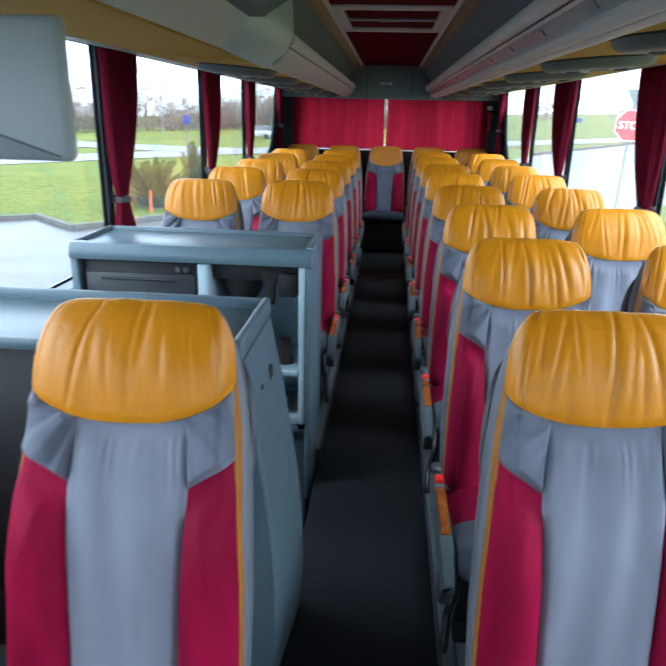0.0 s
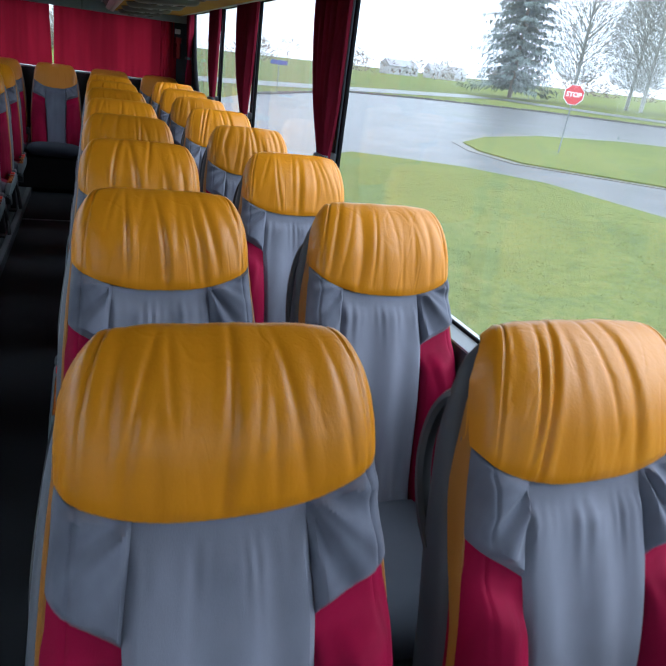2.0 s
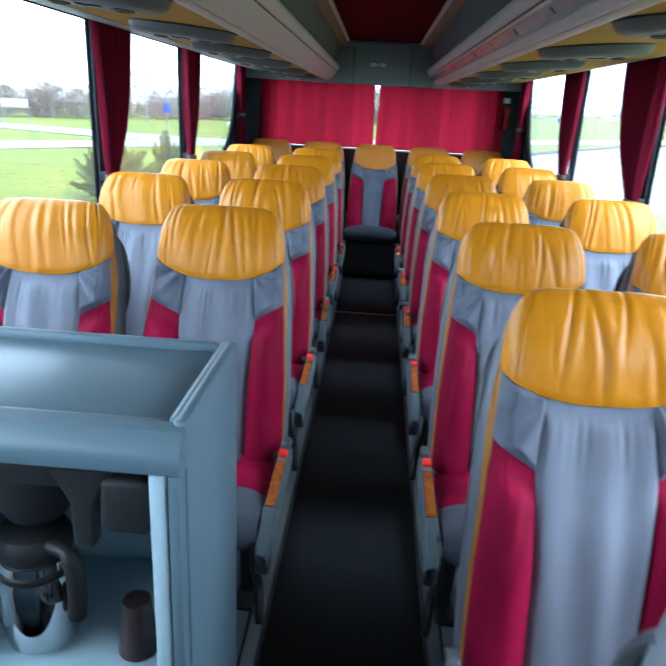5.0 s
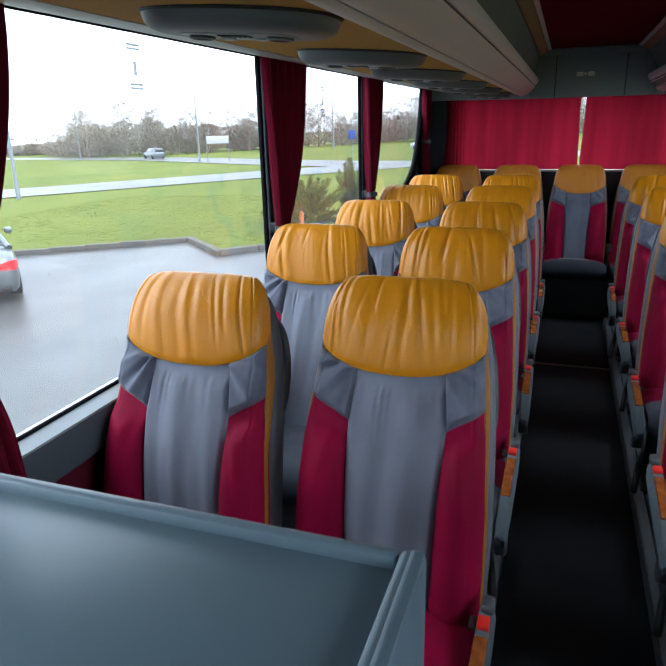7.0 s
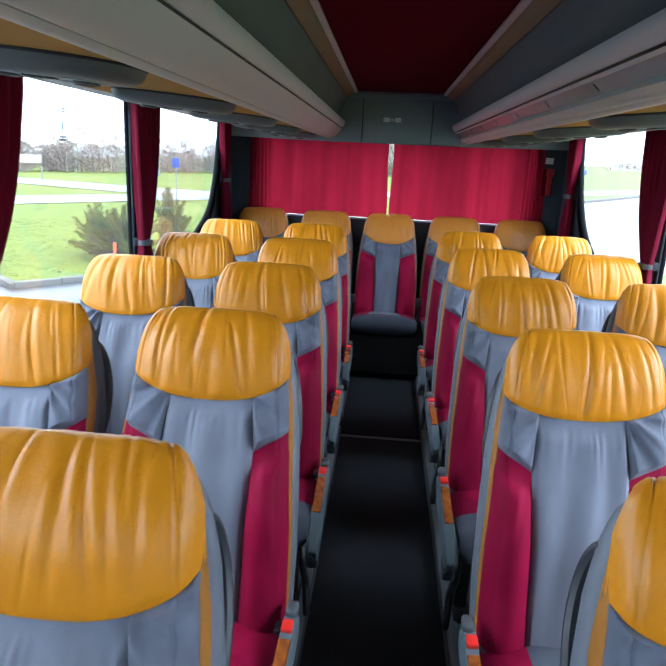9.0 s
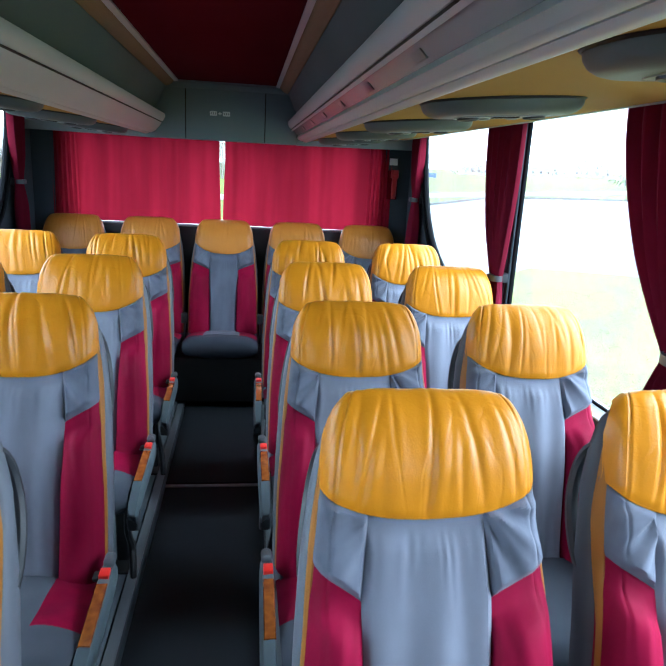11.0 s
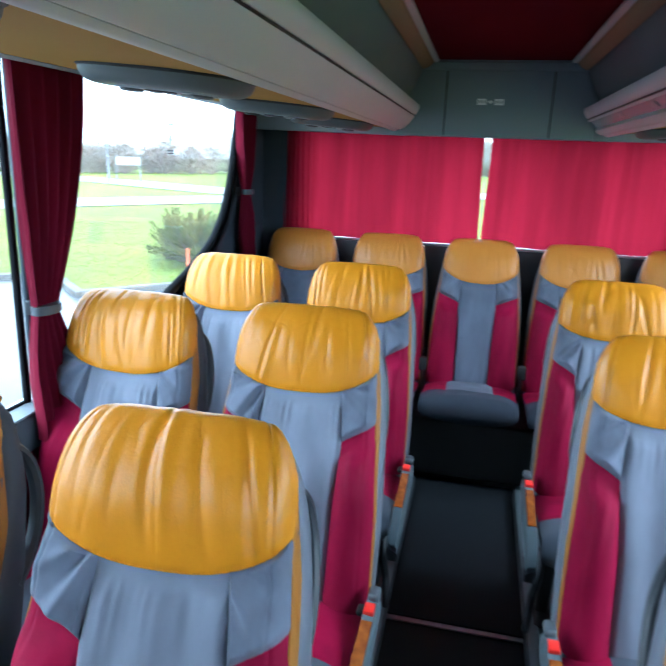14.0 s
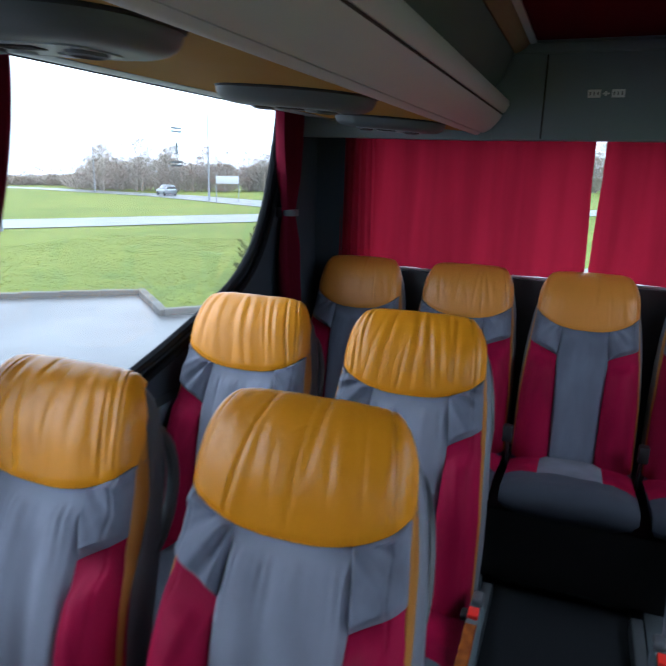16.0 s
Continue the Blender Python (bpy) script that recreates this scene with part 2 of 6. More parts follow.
plain_black = surface("matt_black", (0.01, 0.01, 0.011), 0.6, bump=0.05)
cup_brown = surface("brown_plastic_cup", (0.032, 0.018, 0.017), 0.3, bump=0)
# the panes carry a white veil that imitates haze outside
clear_glass = glassy("window_glass", (0.95, 0.965, 0.955), veil=0.012)
faint_veil_glass = glassy("faint_veil_window_glass", (0.95, 0.965, 0.955), veil=0.03)
veiled_glass = glassy("veiled_window_glass", (0.95, 0.965, 0.955), veil=0.05)
drop_glass = glassy("rain_drop", (0.72, 0.75, 0.76), veil=0.10)
outer_paint = surface("white_coach_paint", (0.6, 0.6, 0.6), 0.3, bump=0)
corner_slate = surface("dark_slate_lining", (0.055, 0.066, 0.078), 0.9, grain=0.2, scale=400, bump=0.08, spec=0.08)
blue_tub = surface("light_blue_plastic", (0.08, 0.36, 0.66), 0.4, grain=0.1, scale=40)
hammer_red = surface("dull_red_plastic", (0.33, 0.012, 0.014), 0.45, bump=0.03)
label_white = surface("white_label", (0.85, 0.85, 0.85), 0.5, bump=0)
sticker_grey = glassy("faded_print", (0.42, 0.46, 0.46), veil=0.08)
handle_grey = surface("dark_handle_plastic", (0.075, 0.085, 0.095), 0.45, scale=300, bump=0.06)
label_grey = surface("grey_print", (0.25, 0.25, 0.26), 0.6, bump=0)


# ---- mesh helpers ----
def shape():
    return [], []


def mesh_of(name, g, smooth=True, weld=0.0):
    me = bpy.data.meshes.new(name)
    me.from_pydata(g[0], [], g[1])
    me.validate()
    bm = bmesh.new()
    bm.from_mesh(me)
    if weld:
        bmesh.ops.remove_doubles(bm, verts=bm.verts, dist=weld)
    bmesh.ops.recalc_face_normals(bm, faces=bm.faces)
    bm.to_mesh(me)
    bm.free()
    if smooth:
        me.polygons.foreach_set("use_smooth", [True] * len(me.polygons))
        me.set_sharp_from_angle(angle=radians(38))
    return me


def part(name, g, material, parent=None, label="", smooth=True, weld=0.0):
    """One mesh object of a shape, under a thing or a part."""
    ob = new(name, mesh_of(name, g, smooth, weld))
    ob.data.materials.append(material)
    ob.parent = parent
    if label:
        ob["label"] = label
    return ob


def structure(name, g, material, label, category, smooth=True):
    return tagged(part(name, g, material, None, "", smooth), label, category, kind="structure")


def thing(name, label, category, group="", at=(0, 0, 0), turn=0.0):
    ob = new(name)
    ob.empty_display_size = 0.1
    ob.matrix_basis = pose(at[0], at[1], at[2], 0, 0, turn)
    return tagged(ob, label, category, group)


def loft(g, rings, closed=True, cap0=True, cap1=True):
    """Skin between rings of equally many points."""
    v, f = g
    base, n = len(v), len(rings[0])
    for r in rings:
        v.extend(tuple(p) for p in r)
    m = n if closed else n - 1
    for k in range(len(rings) - 1):
        a, b = base + k * n, base + (k + 1) * n
        for i in range(m):
            j = (i + 1) % n
            f.append((a + i, a + j, b + j, b + i))
    if cap0:
        f.append(tuple(base + i for i in reversed(range(n))))
    if cap1:
        f.append(tuple(base + (len(rings) - 1) * n + i for i in range(n)))
    return g


def round_rect(x0, y0, x1, y1, r, z, seg=3):
    r = max(1e-4, min(r, (x1 - x0) / 2 - 1e-4, (y1 - y0) / 2 - 1e-4))
    pts = []
    for cx, cy, a0 in ((x1 - r, y1 - r, 0), (x0 + r, y1 - r, 90), (x0 + r, y0 + r, 180), (x1 - r, y0 + r, 270)):
        for k in range(seg + 1):
            a = radians(a0 + 90 * k / seg)
            pts.append((cx + r * math.cos(a), cy + r * math.sin(a), z))
    return pts


def block(g, a, b, r=0.004, seg=2):
    """A box with rounded edges from corner a to corner b."""
    x0, x1 = sorted((a[0], b[0]))
    y0, y1 = sorted((a[1], b[1]))
    z0, z1 = sorted((a[2], b[2]))
    r = min(r, (x1 - x0) * 0.45, (y1 - y0) * 0.45, (z1 - z0) * 0.45)
    rings = []
    for k in range(seg + 1):
        t = radians(90 * k / seg)
        i = r * (1 - math.sin(t))
        rings.append(round_rect(x0 + i, y0 + i, x1 - i, y1 - i, max(r - i, 1e-4), z0 + r * (1 - math.cos(t)), seg))
    for k in range(seg, -1, -1):
        t = radians(90 * k / seg)
        i = r * (1 - math.sin(t))
        rings.append(round_rect(x0 + i, y0 + i, x1 - i, y1 - i, max(r - i, 1e-4), z1 - r * (1 - math.cos(t)), seg))
    return loft(g, rings)


def tube(g, path, radius, n=8, flat=1.0):
    """A round bar along a path; radius may be a number or one for each point."""
    pts = [Vector(p) for p in path]
    rad = radius if isinstance(radius, (list, tuple)) else [radius] * len(pts)
    rings, side = [], None
    for i, p in enumerate(pts):
        d = (pts[min(i + 1, len(pts) - 1)] - pts[max(i - 1, 0)]).normalized()
        if side is None:
            side = d.cross(Vector((0, 0, 1)) if abs(d.z) < 0.9 else Vector((1, 0, 0))).normalized()
        side = (side - d * side.dot(d)).normalized()
        up = side.cross(d)
        rings.append([p + rad[i] * (math.cos(2 * math.pi * k / n) * side + flat * math.sin(2 * math.pi * k / n) * up) for k in range(n)])
    return loft(g, rings)


def smooth_path(pts, steps=6):
    """Points on a soft curve through the given ones."""
    p = [Vector(q) for q in pts]
    out = []
    for i in range(len(p) - 1):
        a, b, c, d = p[max(i - 1, 0)], p[i], p[i + 1], p[min(i + 2, len(p) - 1)]
        for k in range(steps):
            t = k / steps
            out.append(0.5 * ((2 * b) + (c - a) * t + (2 * a - 5 * b + 4 * c - d) * t * t + (3 * b - a - 3 * c + d) * t ** 3))
    out.append(p[-1])
    return out


def lathe(g, profile, n=24, at=(0, 0, 0)):
    return loft(g, [[(at[0] + r * math.cos(2 * math.pi * k / n), at[1] + r * math.sin(2 * math.pi * k / n), at[2] + z) for k in range(n)] for r, z in profile])


def sheet(g, rows):
    """An open surface through rows of points."""
    return loft(g, rows, closed=False, cap0=False, cap1=False)


def prism_y(g, outline, y0, y1, steps=1):
    """An outline of (x, z) drawn out along y."""
    return loft(g, [[(x, y0 + (y1 - y0) * k / steps, z) for x, z in outline] for k in range(steps + 1)])


def interp(x, xs, ys):
    return float(np.interp(x, xs, ys))


# ---- the coach body ----
FLOOR, PLAT = 0.06, 0.115          # aisle floor and seat platforms
SILL, TOP = 0.868, 1.808            # window opening
SIDE = 1.250                       # inner face of the side walls
FRONT, REAR = -4.1, 6.66
PITCH = 0.78
WELL0, WELL1 = 0.52, 1.19          # stairwell of the middle door
PILLARS = {-1: ((-1.05, -0.9), (1.70, 1.77), (3.31, 3.38), (4.61, 4.68)), 1: ((-0.55, -0.40), (1.92, 1.99), (3.51, 3.58), (4.73, 4.80))}
END = 6.27                         # rear end of the side glazing

g = shape()
block(g, (-0.235, FRONT, FLOOR - 0.08), (0.235, 5.02, FLOOR), 0.003)
structure("floor", g, floor_black, "black ribbed rubber aisle floor, clean and slightly worn", "floor")
g = shape()
block(g, (-0.235, 5.024, FLOOR - 0.08), (0.235, 6.05, FLOOR + 0.012), 0.003)
structure("floor_rear", g, floor_black, "black rubber floor before the rear bench", "floor")
g = shape()
block(g, (-0.235, 5.0, FLOOR), (0.235, 5.022, FLOOR + 0.006), 0.002)
structure("floor_trim", g, alu, "thin worn metal strip across the aisle floor", "trim")
g = shape()
block(g, (0.275, FRONT, PLAT - 0.2), (SIDE, REAR, PLAT), 0.003)
block(g, (-SIDE, WELL1 + 0.22, PLAT - 0.2), (-0.275, REAR, PLAT), 0.003)
block(g, (-SIDE, FRONT, PLAT - 0.2), (-0.275, WELL0, PLAT), 0.003)
structure("platform_floor", g, carpet, "dark grey carpeted seat platforms beside the aisle", "floor")
g = shape()
block(g, (-SIDE, WELL0, -0.62), (-0.275, WELL1 + 0.22, -0.58), 0.003)
block(g, (-0.62, WELL0, -0.58), (-0.275, WELL1 + 0.22, -0.2), 0.01)
structure("stairwell_floor", g, floor_black, "black rubber steps of the middle door", "floor")
for sx, y0, tag in ((1, FRONT, "rail_east"), (-1, WELL1 + 0.22, "rail_west")):
    g = shape()
    block(g, (sx * 0.228, y0, FLOOR - 0.02), (sx * 0.248, 5.95, PLAT), 0.003)
    structure(tag.replace("rail", "riser"), g, riser_slate, "dark slate riser along the aisle", "trim")
    g = shape()
    block(g, (sx * 0.232, y0, PLAT + 0.001), (sx * 0.268, 5.95, PLAT + 0.009), 0.003)
    structure(tag, g, rail_alu, "brushed aluminium edge rail along the seat platform", "rail")

for sx, tag in ((-1, "west"), (1, "east")):
    # lower wall with its sill
    g = shape()
    block(g, (sx * SIDE, FRONT, -1.0), (sx * (SIDE + 0.06), REAR + 0.06, SILL), 0.004)
    structure("wall_" + tag, g, outer_paint, "coach side wall below the windows", "wall")
    g = shape()
    if sx < 0:
        block(g, (sx * 1.236, WELL1 + 0.22, PLAT), (sx * SIDE, REAR, 0.757), 0.004)
        block(g, (sx * 1.236, FRONT, PLAT), (sx * SIDE, WELL0, 0.757), 0.004)
    else:
        block(g, (sx * 1.236, FRONT, PLAT), (sx * SIDE, REAR, 0.757), 0.004)
    structure("wall_cloth_" + tag, g, wall_red, "burgundy cloth lining under the windows", "wall lining")
    g = shape()
    out = [(sx * SIDE, 0.758), (sx * 1.212, 0.758), (sx * 1.204, 0.772), (sx * 1.200, 0.848), (sx * 1.208, 0.864), (sx * SIDE, 0.872)]
    prism_y(g, out, FRONT, END - 0.25)
    structure("sill_" + tag, g, pillar_grey, "grey moulded window sill", "window sill")
    g = shape()
    prism_y(g, [(sx * 1.246, 0.874), (sx * 1.203, 0.868), (sx * 1.203, 0.874), (sx * 1.246, 0.884)], FRONT, 5.2)
    structure("sill_trim_" + tag, g, sill_grey, "pale grey strip on the window sill", "trim")
    # wall above the windows
    g = shape()
    block(g, (sx * SIDE, FRONT, TOP), (sx * (SIDE + 0.06), REAR + 0.06, 2.26), 0.004)
    structure("wall_upper_" + tag, g, outer_paint, "coach side wall above the windows", "wall")
    # pillars between the panes, a grey trim and black seals
    for k, (y0, y1) in enumerate(PILLARS[sx]):
        g = shape()
        block(g, (sx * (SIDE - 0.010), y0 + 0.018, SILL), (sx * (SIDE + 0.0072), y1 - 0.018, TOP), 0.006)
        structure(f"pillar_{tag}_{k + 1}", g, pillar_grey, "blue-grey window pillar", "pillar")
    spans = []
    edge = -2.45
    for y0, y1 in PILLARS[sx]:
        spans.append((edge, y0))
        edge = y1
    spans.append((edge, END))
    # unseen blank wall ahead of the glazing, added to cut light from the front
    g = shape()
    block(g, (sx * SIDE, FRONT, SILL), (sx * (SIDE + 0.06), -2.45, TOP), 0.004)
    structure("pillar_front_" + tag, g, pillar_grey, "unseen blank side wall at the front, cutting light", "pillar")
    # the rear corner: the last pane ends in a rising curve
    curve = [(4.95, SILL), (5.2, 0.955), (5.45, 1.02), (5.7, 1.095), (5.88, 1.165), (6.01, 1.26), (6.10, 1.38), (6.17, 1.53), (6.22, 1.68), (6.25, TOP)]
    if sx > 0:
        curve = [(4.95, SILL), (5.25, 0.93), (5.5, 0.99), (5.72, 1.06), (5.9, 1.15), (6.03, 1.26), (6.12, 1.38), (6.19, 1.53), (6.24, 1.68), (6.27, TOP)]
    fine = [tuple(p) for p in smooth_path([(0, a, b) for a, b in curve], 4)]
    g = shape()
    ring = [(a, b) for _, a, b in fine] + [(REAR + 0.06, TOP), (REAR + 0.06, SILL)]
    rings = [[(sx * x, a, b) for a, b in ring] for x in (SIDE - 0.004, SIDE + 0.006)]
    loft(g, rings)
    structure("corner_" + tag, g, corner_slate, "dark blue-grey rear corner panel with a curved window edge", "wall")
    g = shape()
    tube(g, [(sx * (SIDE - 0.012), a - 0.012, b + 0.012) for _, a, b in fine[2:]], 0.017, 8)
    tube(g, [(sx * (SIDE - 0.02), a + 0.03, b - 0.02) for _, a, b in fine[4:]], 0.012, 8)
    sheet(g, [[(sx * x, a - 0.004, b + 0.004) for _, a, b in fine] for x in (SIDE - 0.012, SIDE + 0.0065)])
    structure("seal_" + tag, g, black_rubber, "black rubber seal on the curved window edge", "trim")
    for k, (y0, y1) in enumerate(spans):
        w = thing(f"window_{tag}_{k + 1}", "large fixed coach window wet with rain outside", "window")
        w["kind"] = "structure"
        g = shape()
        block(g, (sx * (SIDE + 0.008), y0, SILL), (sx * (SIDE + 0.014), y1, TOP), 0.001, 1)
        pane = part("pane", g, (veiled_glass if k > 1 else faint_veil_glass) if sx > 0 else clear_glass, w, "glass with a white veil for outdoor haze, speckled with rain" if sx > 0 and k > 1 else "clear glass speckled with rain")
        pane.visible_shadow = False
        if y1 > 0:
            g = shape()
            rain = random.Random(k + 10 * sx)
            for _ in range(260):
                y, z, r = rain.uniform(max(y0, -1) + 0.03, y1 - 0.03), rain.uniform(SILL + 0.02, TOP - 0.02), rain.choice((0.0010, 0.0013, 0.0016, 0.0022, 0.0030))
                b0, x = len(g[0]), sx * (SIDE + 0.0142)
                g[0].append((x + sx * r * 0.45, y, z - r * 0.2))
                g[0].extend((x, y + r * math.cos(q), z + r * rain.uniform(0.9, 1.3) * math.sin(q)) for q in (math.pi * i / 4 for i in range(8)))
                g[1].extend((b0, b0 + 1 + i, b0 + 1 + (i + 1) % 8) for i in range(8))
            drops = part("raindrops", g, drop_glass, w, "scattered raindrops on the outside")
            drops["kind"] = "stuff"
            drops.visible_shadow = False
        g = shape()
        for a, b in ((y0 - 0.004, y0 + 0.018), (y1 - 0.018, y1 + 0.004)):
            if b < END - 0.02:
                block(g, (sx * (SIDE - 0.008), a, SILL), (sx * (SIDE + 0.007), b, TOP), 0.004)
        block(g, (sx * (SIDE - 0.003), y0 + 0.019, SILL), (sx * (SIDE + 0.007), min(y1 - 0.019, 5.0), SILL + 0.024), 0.003)
        block(g, (sx * (SIDE - 0.003), y0 + 0.019, TOP - 0.014), (sx * (SIDE + 0.007), y1 - 0.019, TOP), 0.003)
        part("seal", g, black_rubber, w)

# unseen slab that keeps daylight from leaking up through the floor gaps
g = shape()
block(g, (-SIDE - 0.06, FRONT - 0.1, -0.72), (SIDE + 0.06, REAR + 0.12, -0.64), 0.01)
structure("underfloor", g, plain_black, "unseen closed underside of the coach, blocking light from below", "floor")

# rear wall with its window, and the front of the coach
g = shape()
block(g, (-SIDE - 0.06, REAR + 0.06, -1.0), (SIDE + 0.06, REAR + 0.12, 1.145), 0.004)
block(g, (-SIDE - 0.06, REAR + 0.06, 1.76), (SIDE + 0.06, REAR + 0.12, 2.26), 0.004)
block(g, (-SIDE - 0.06, REAR + 0.06, 1.145), (-1.02, REAR + 0.12, 1.76), 0.004)
block(g, (1.02, REAR + 0.06, 1.145), (SIDE + 0.06, REAR + 0.12, 1.76), 0.004)
structure("wall_rear", g, outer_paint, "coach rear wall round the rear window", "wall")
g = shape()
block(g, (-SIDE, REAR + 0.012, PLAT), (SIDE, REAR + 0.056, 1.135), 0.004)
structure("wall_rear_lining", g, plain_black, "black lining behind the rear bench", "wall lining")
g = shape()
for sx in (-1, 1):
    block(g, (sx * 1.02, REAR - 0.02, 1.0), (sx * SIDE, REAR + 0.056, 1.80), 0.012)
structure("corner_lining", g, corner_slate, "slate grey linings beside the rear window", "wall lining")
w = thing("window_rear", "rear window hidden behind closed crimson curtains", "window")
w["kind"] = "structure"
g = shape()
block(g, (-1.02, REAR + 0.085, 1.145), (1.02, REAR + 0.091, 1.76), 0.001, 1)
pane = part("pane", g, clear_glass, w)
pane.visible_shadow = False
g = shape()
block(g, (-1.02, REAR + 0.02, 1.136), (1.02, REAR + 0.058, 1.15), 0.003)
part("sill", g, sill_grey, w, "pale sill strip")

# the front is out of view; its opening is narrowed to limit light
g = shape()
block(g, (-SIDE - 0.06, FRONT - 0.1, -1.0), (SIDE + 0.06, FRONT, 1.0), 0.01)
block(g, (-SIDE - 0.06, FRONT - 0.1, 1.74), (SIDE + 0.06, FRONT, 2.26), 0.01)
structure("wall_front", g, pillar_grey, "unseen plain front of the coach, its windscreen opening narrowed to limit light", "wall")
w = thing("windscreen", "unseen wide clear windscreen", "window")
w["kind"] = "structure"
g = shape()
block(g, (-SIDE, FRONT - 0.05, 1.0), (SIDE, FRONT - 0.042, 1.74), 0.001, 1)
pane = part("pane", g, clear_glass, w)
pane.visible_shadow = False

# roof, and the ceiling between the racks
g = shape()
block(g, (-SIDE - 0.06, FRONT - 0.1, 2.20), (SIDE + 0.06, REAR + 0.12, 2.26), 0.004)
structure("roof", g, outer_paint, "coach roof", "roof")
g = shape()
block(g, (-0.30, FRONT, 2.045), (0.30, 2.30, 2.07), 0.004)
block(g, (-0.30, 3.32, 2.045), (0.30, 6.42, 2.07), 0.004)
block(g, (-0.245, 2.42, 2.05), (0.245, 3.20, 2.075), 0.004)
structure("ceiling", g, velvet, "dark burgundy velour ceiling panels", "ceiling", smooth=True)
g = shape()
for a, b in (((-0.30, 2.30), (0.30, 2.42)), ((-0.30, 3.20), (0.30, 3.32)), ((-0.30, 2.42), (-0.245, 3.20)), ((0.245, 2.42), (0.30, 3.20))):
    block(g, (a[0], a[1], 2.036), (b[0], b[1], 2.07), 0.006)
hatch = thing("roof_hatch", "closed roof hatch with a grey frame and burgundy velour panels", "roof hatch")
part("hatch_frame", g, rack_grey, hatch, "grey moulded hatch frame")
g = shape()
block(g, (-0.245, 2.79, 2.038), (0.245, 2.83, 2.05), 0.005)
part("cross_bar", g, rack_grey, hatch)
g = shape()
block(g, (-0.06, 2.775, 2.03), (0.06, 2.79, 2.046), 0.005)
part("latch", g, rack_grey, hatch)

for sx, tag in ((-1, "west"), (1, "east")):
    g = shape()
    prism_y(g, [(sx * 0.30, 2.055), (sx * 0.298, 2.036), (sx * 0.318, 2.03), (sx * 0.322, 2.055)], FRONT, 6.44)
    structure("ceiling_seam_" + tag, g, rack_grey, "narrow grey seam strip beside the ceiling panel", "trim")
    g = shape()
    out = [(sx * x, z) for x, z in ((0.322, 2.062), (0.322, 2.034), (0.332, 2.020), (0.350, 2.008), (0.368, 2.002), (0.378, 2.008), (0.378, 2.062))]
    prism_y(g, out, FRONT, 6.44)
    structure("ceiling_trim_" + tag, g, wood_trim, "brown wood-look trim along the ceiling", "trim")
    g = shape()
    out = [(sx * x, z) for x, z in ((0.372, 2.012), (0.385, 1.98), (0.41, 1.92), (0.45, 1.87), (0.50, 1.858), (0.52, 1.90), (0.44, 1.96), (0.40, 2.06))]
    prism_y(g, out, FRONT, 6.44)
    structure("ceiling_side_" + tag, g, ceiling_dark, "dark grey felt side of the ceiling above the luggage rack", "ceiling")

g = shape()
block(g, (-0.44, 6.43, 1.70), (0.44, 6.50, 2.045), 0.012)
structure("rear_header", g, lining_grey, "grey lining panel over the rear window", "wall lining")
g = shape()
block(g, (-0.44, 6.40, 2.0), (0.44, 6.43, 2.035), 0.01)
block(g, (-0.44, 6.41, 2.036), (0.44, 6.47, 2.07), 0.008)
structure("rear_header_trim", g, lining_grey, "grey edge strip between the ceiling and the rear lining", "trim")
g = shape()
for x in (-0.255, 0.235):
    block(g, (x - 0.003, 6.424, 1.705), (x + 0.003, 6.4295, 1.998), 0.001, 1)
structure("rear_header_seam", g, plain_black, "dark joints in the rear lining panel", "trim")
g = shape()
for sx in (-1, 1):
    prism_y(g, [(sx * 0.44, 1.70), (sx * 1.245, 1.71), (sx * 1.245, 1.80), (sx * 0.44, 2.05)], 6.44, 6.52)
structure("rear_header_side", g, lining_grey, "grey lining beside the rear header", "wall lining")

sign = thing("exit_label", "small white printed label on the rear lining panel", "label", at=(-0.045, 6.427, 1.862))
for x0, x1 in ((-0.062, -0.018), (0.018, 0.062)):
    g = shape()
    block(g, (x0, -0.003, -0.014), (x1, 0, 0.014), 0.001, 1)
    plate = part("plate", g, label_white, sign)
    g = shape()
    for k in range(3):
        block(g, (x0 + 0.006 + 0.013 * k, -0.0045, -0.006), (x0 + 0.011 + 0.013 * k, -0.0031, 0.006), 0.0005, 1)
    part("print_bar", g, label_grey, plate)
g = shape()
block(g, (-0.012, -0.003, -0.003), (0.012, 0, 0.003), 0.001, 1)
block(g, (-0.005, -0.0035, -0.008), (0.003, 0, 0.008), 0.001, 1)
part("arrow", g, label_white, sign)

# luggage racks
RACK = [(0.380, 1.842), (0.378, 1.826), (0.390, 1.803), (0.398, 1.797)]
BELLY = [(0.400, 1.790), (0.408, 1.776), (0.425, 1.755), (0.445, 1.738), (0.462, 1.728), (0.471, 1.726), (0.473, 1.738)]
LIP = [(0.479, 1.727), (0.486, 1.720), (0.498, 1.718), (0.510, 1.722), (0.516, 1.730)]


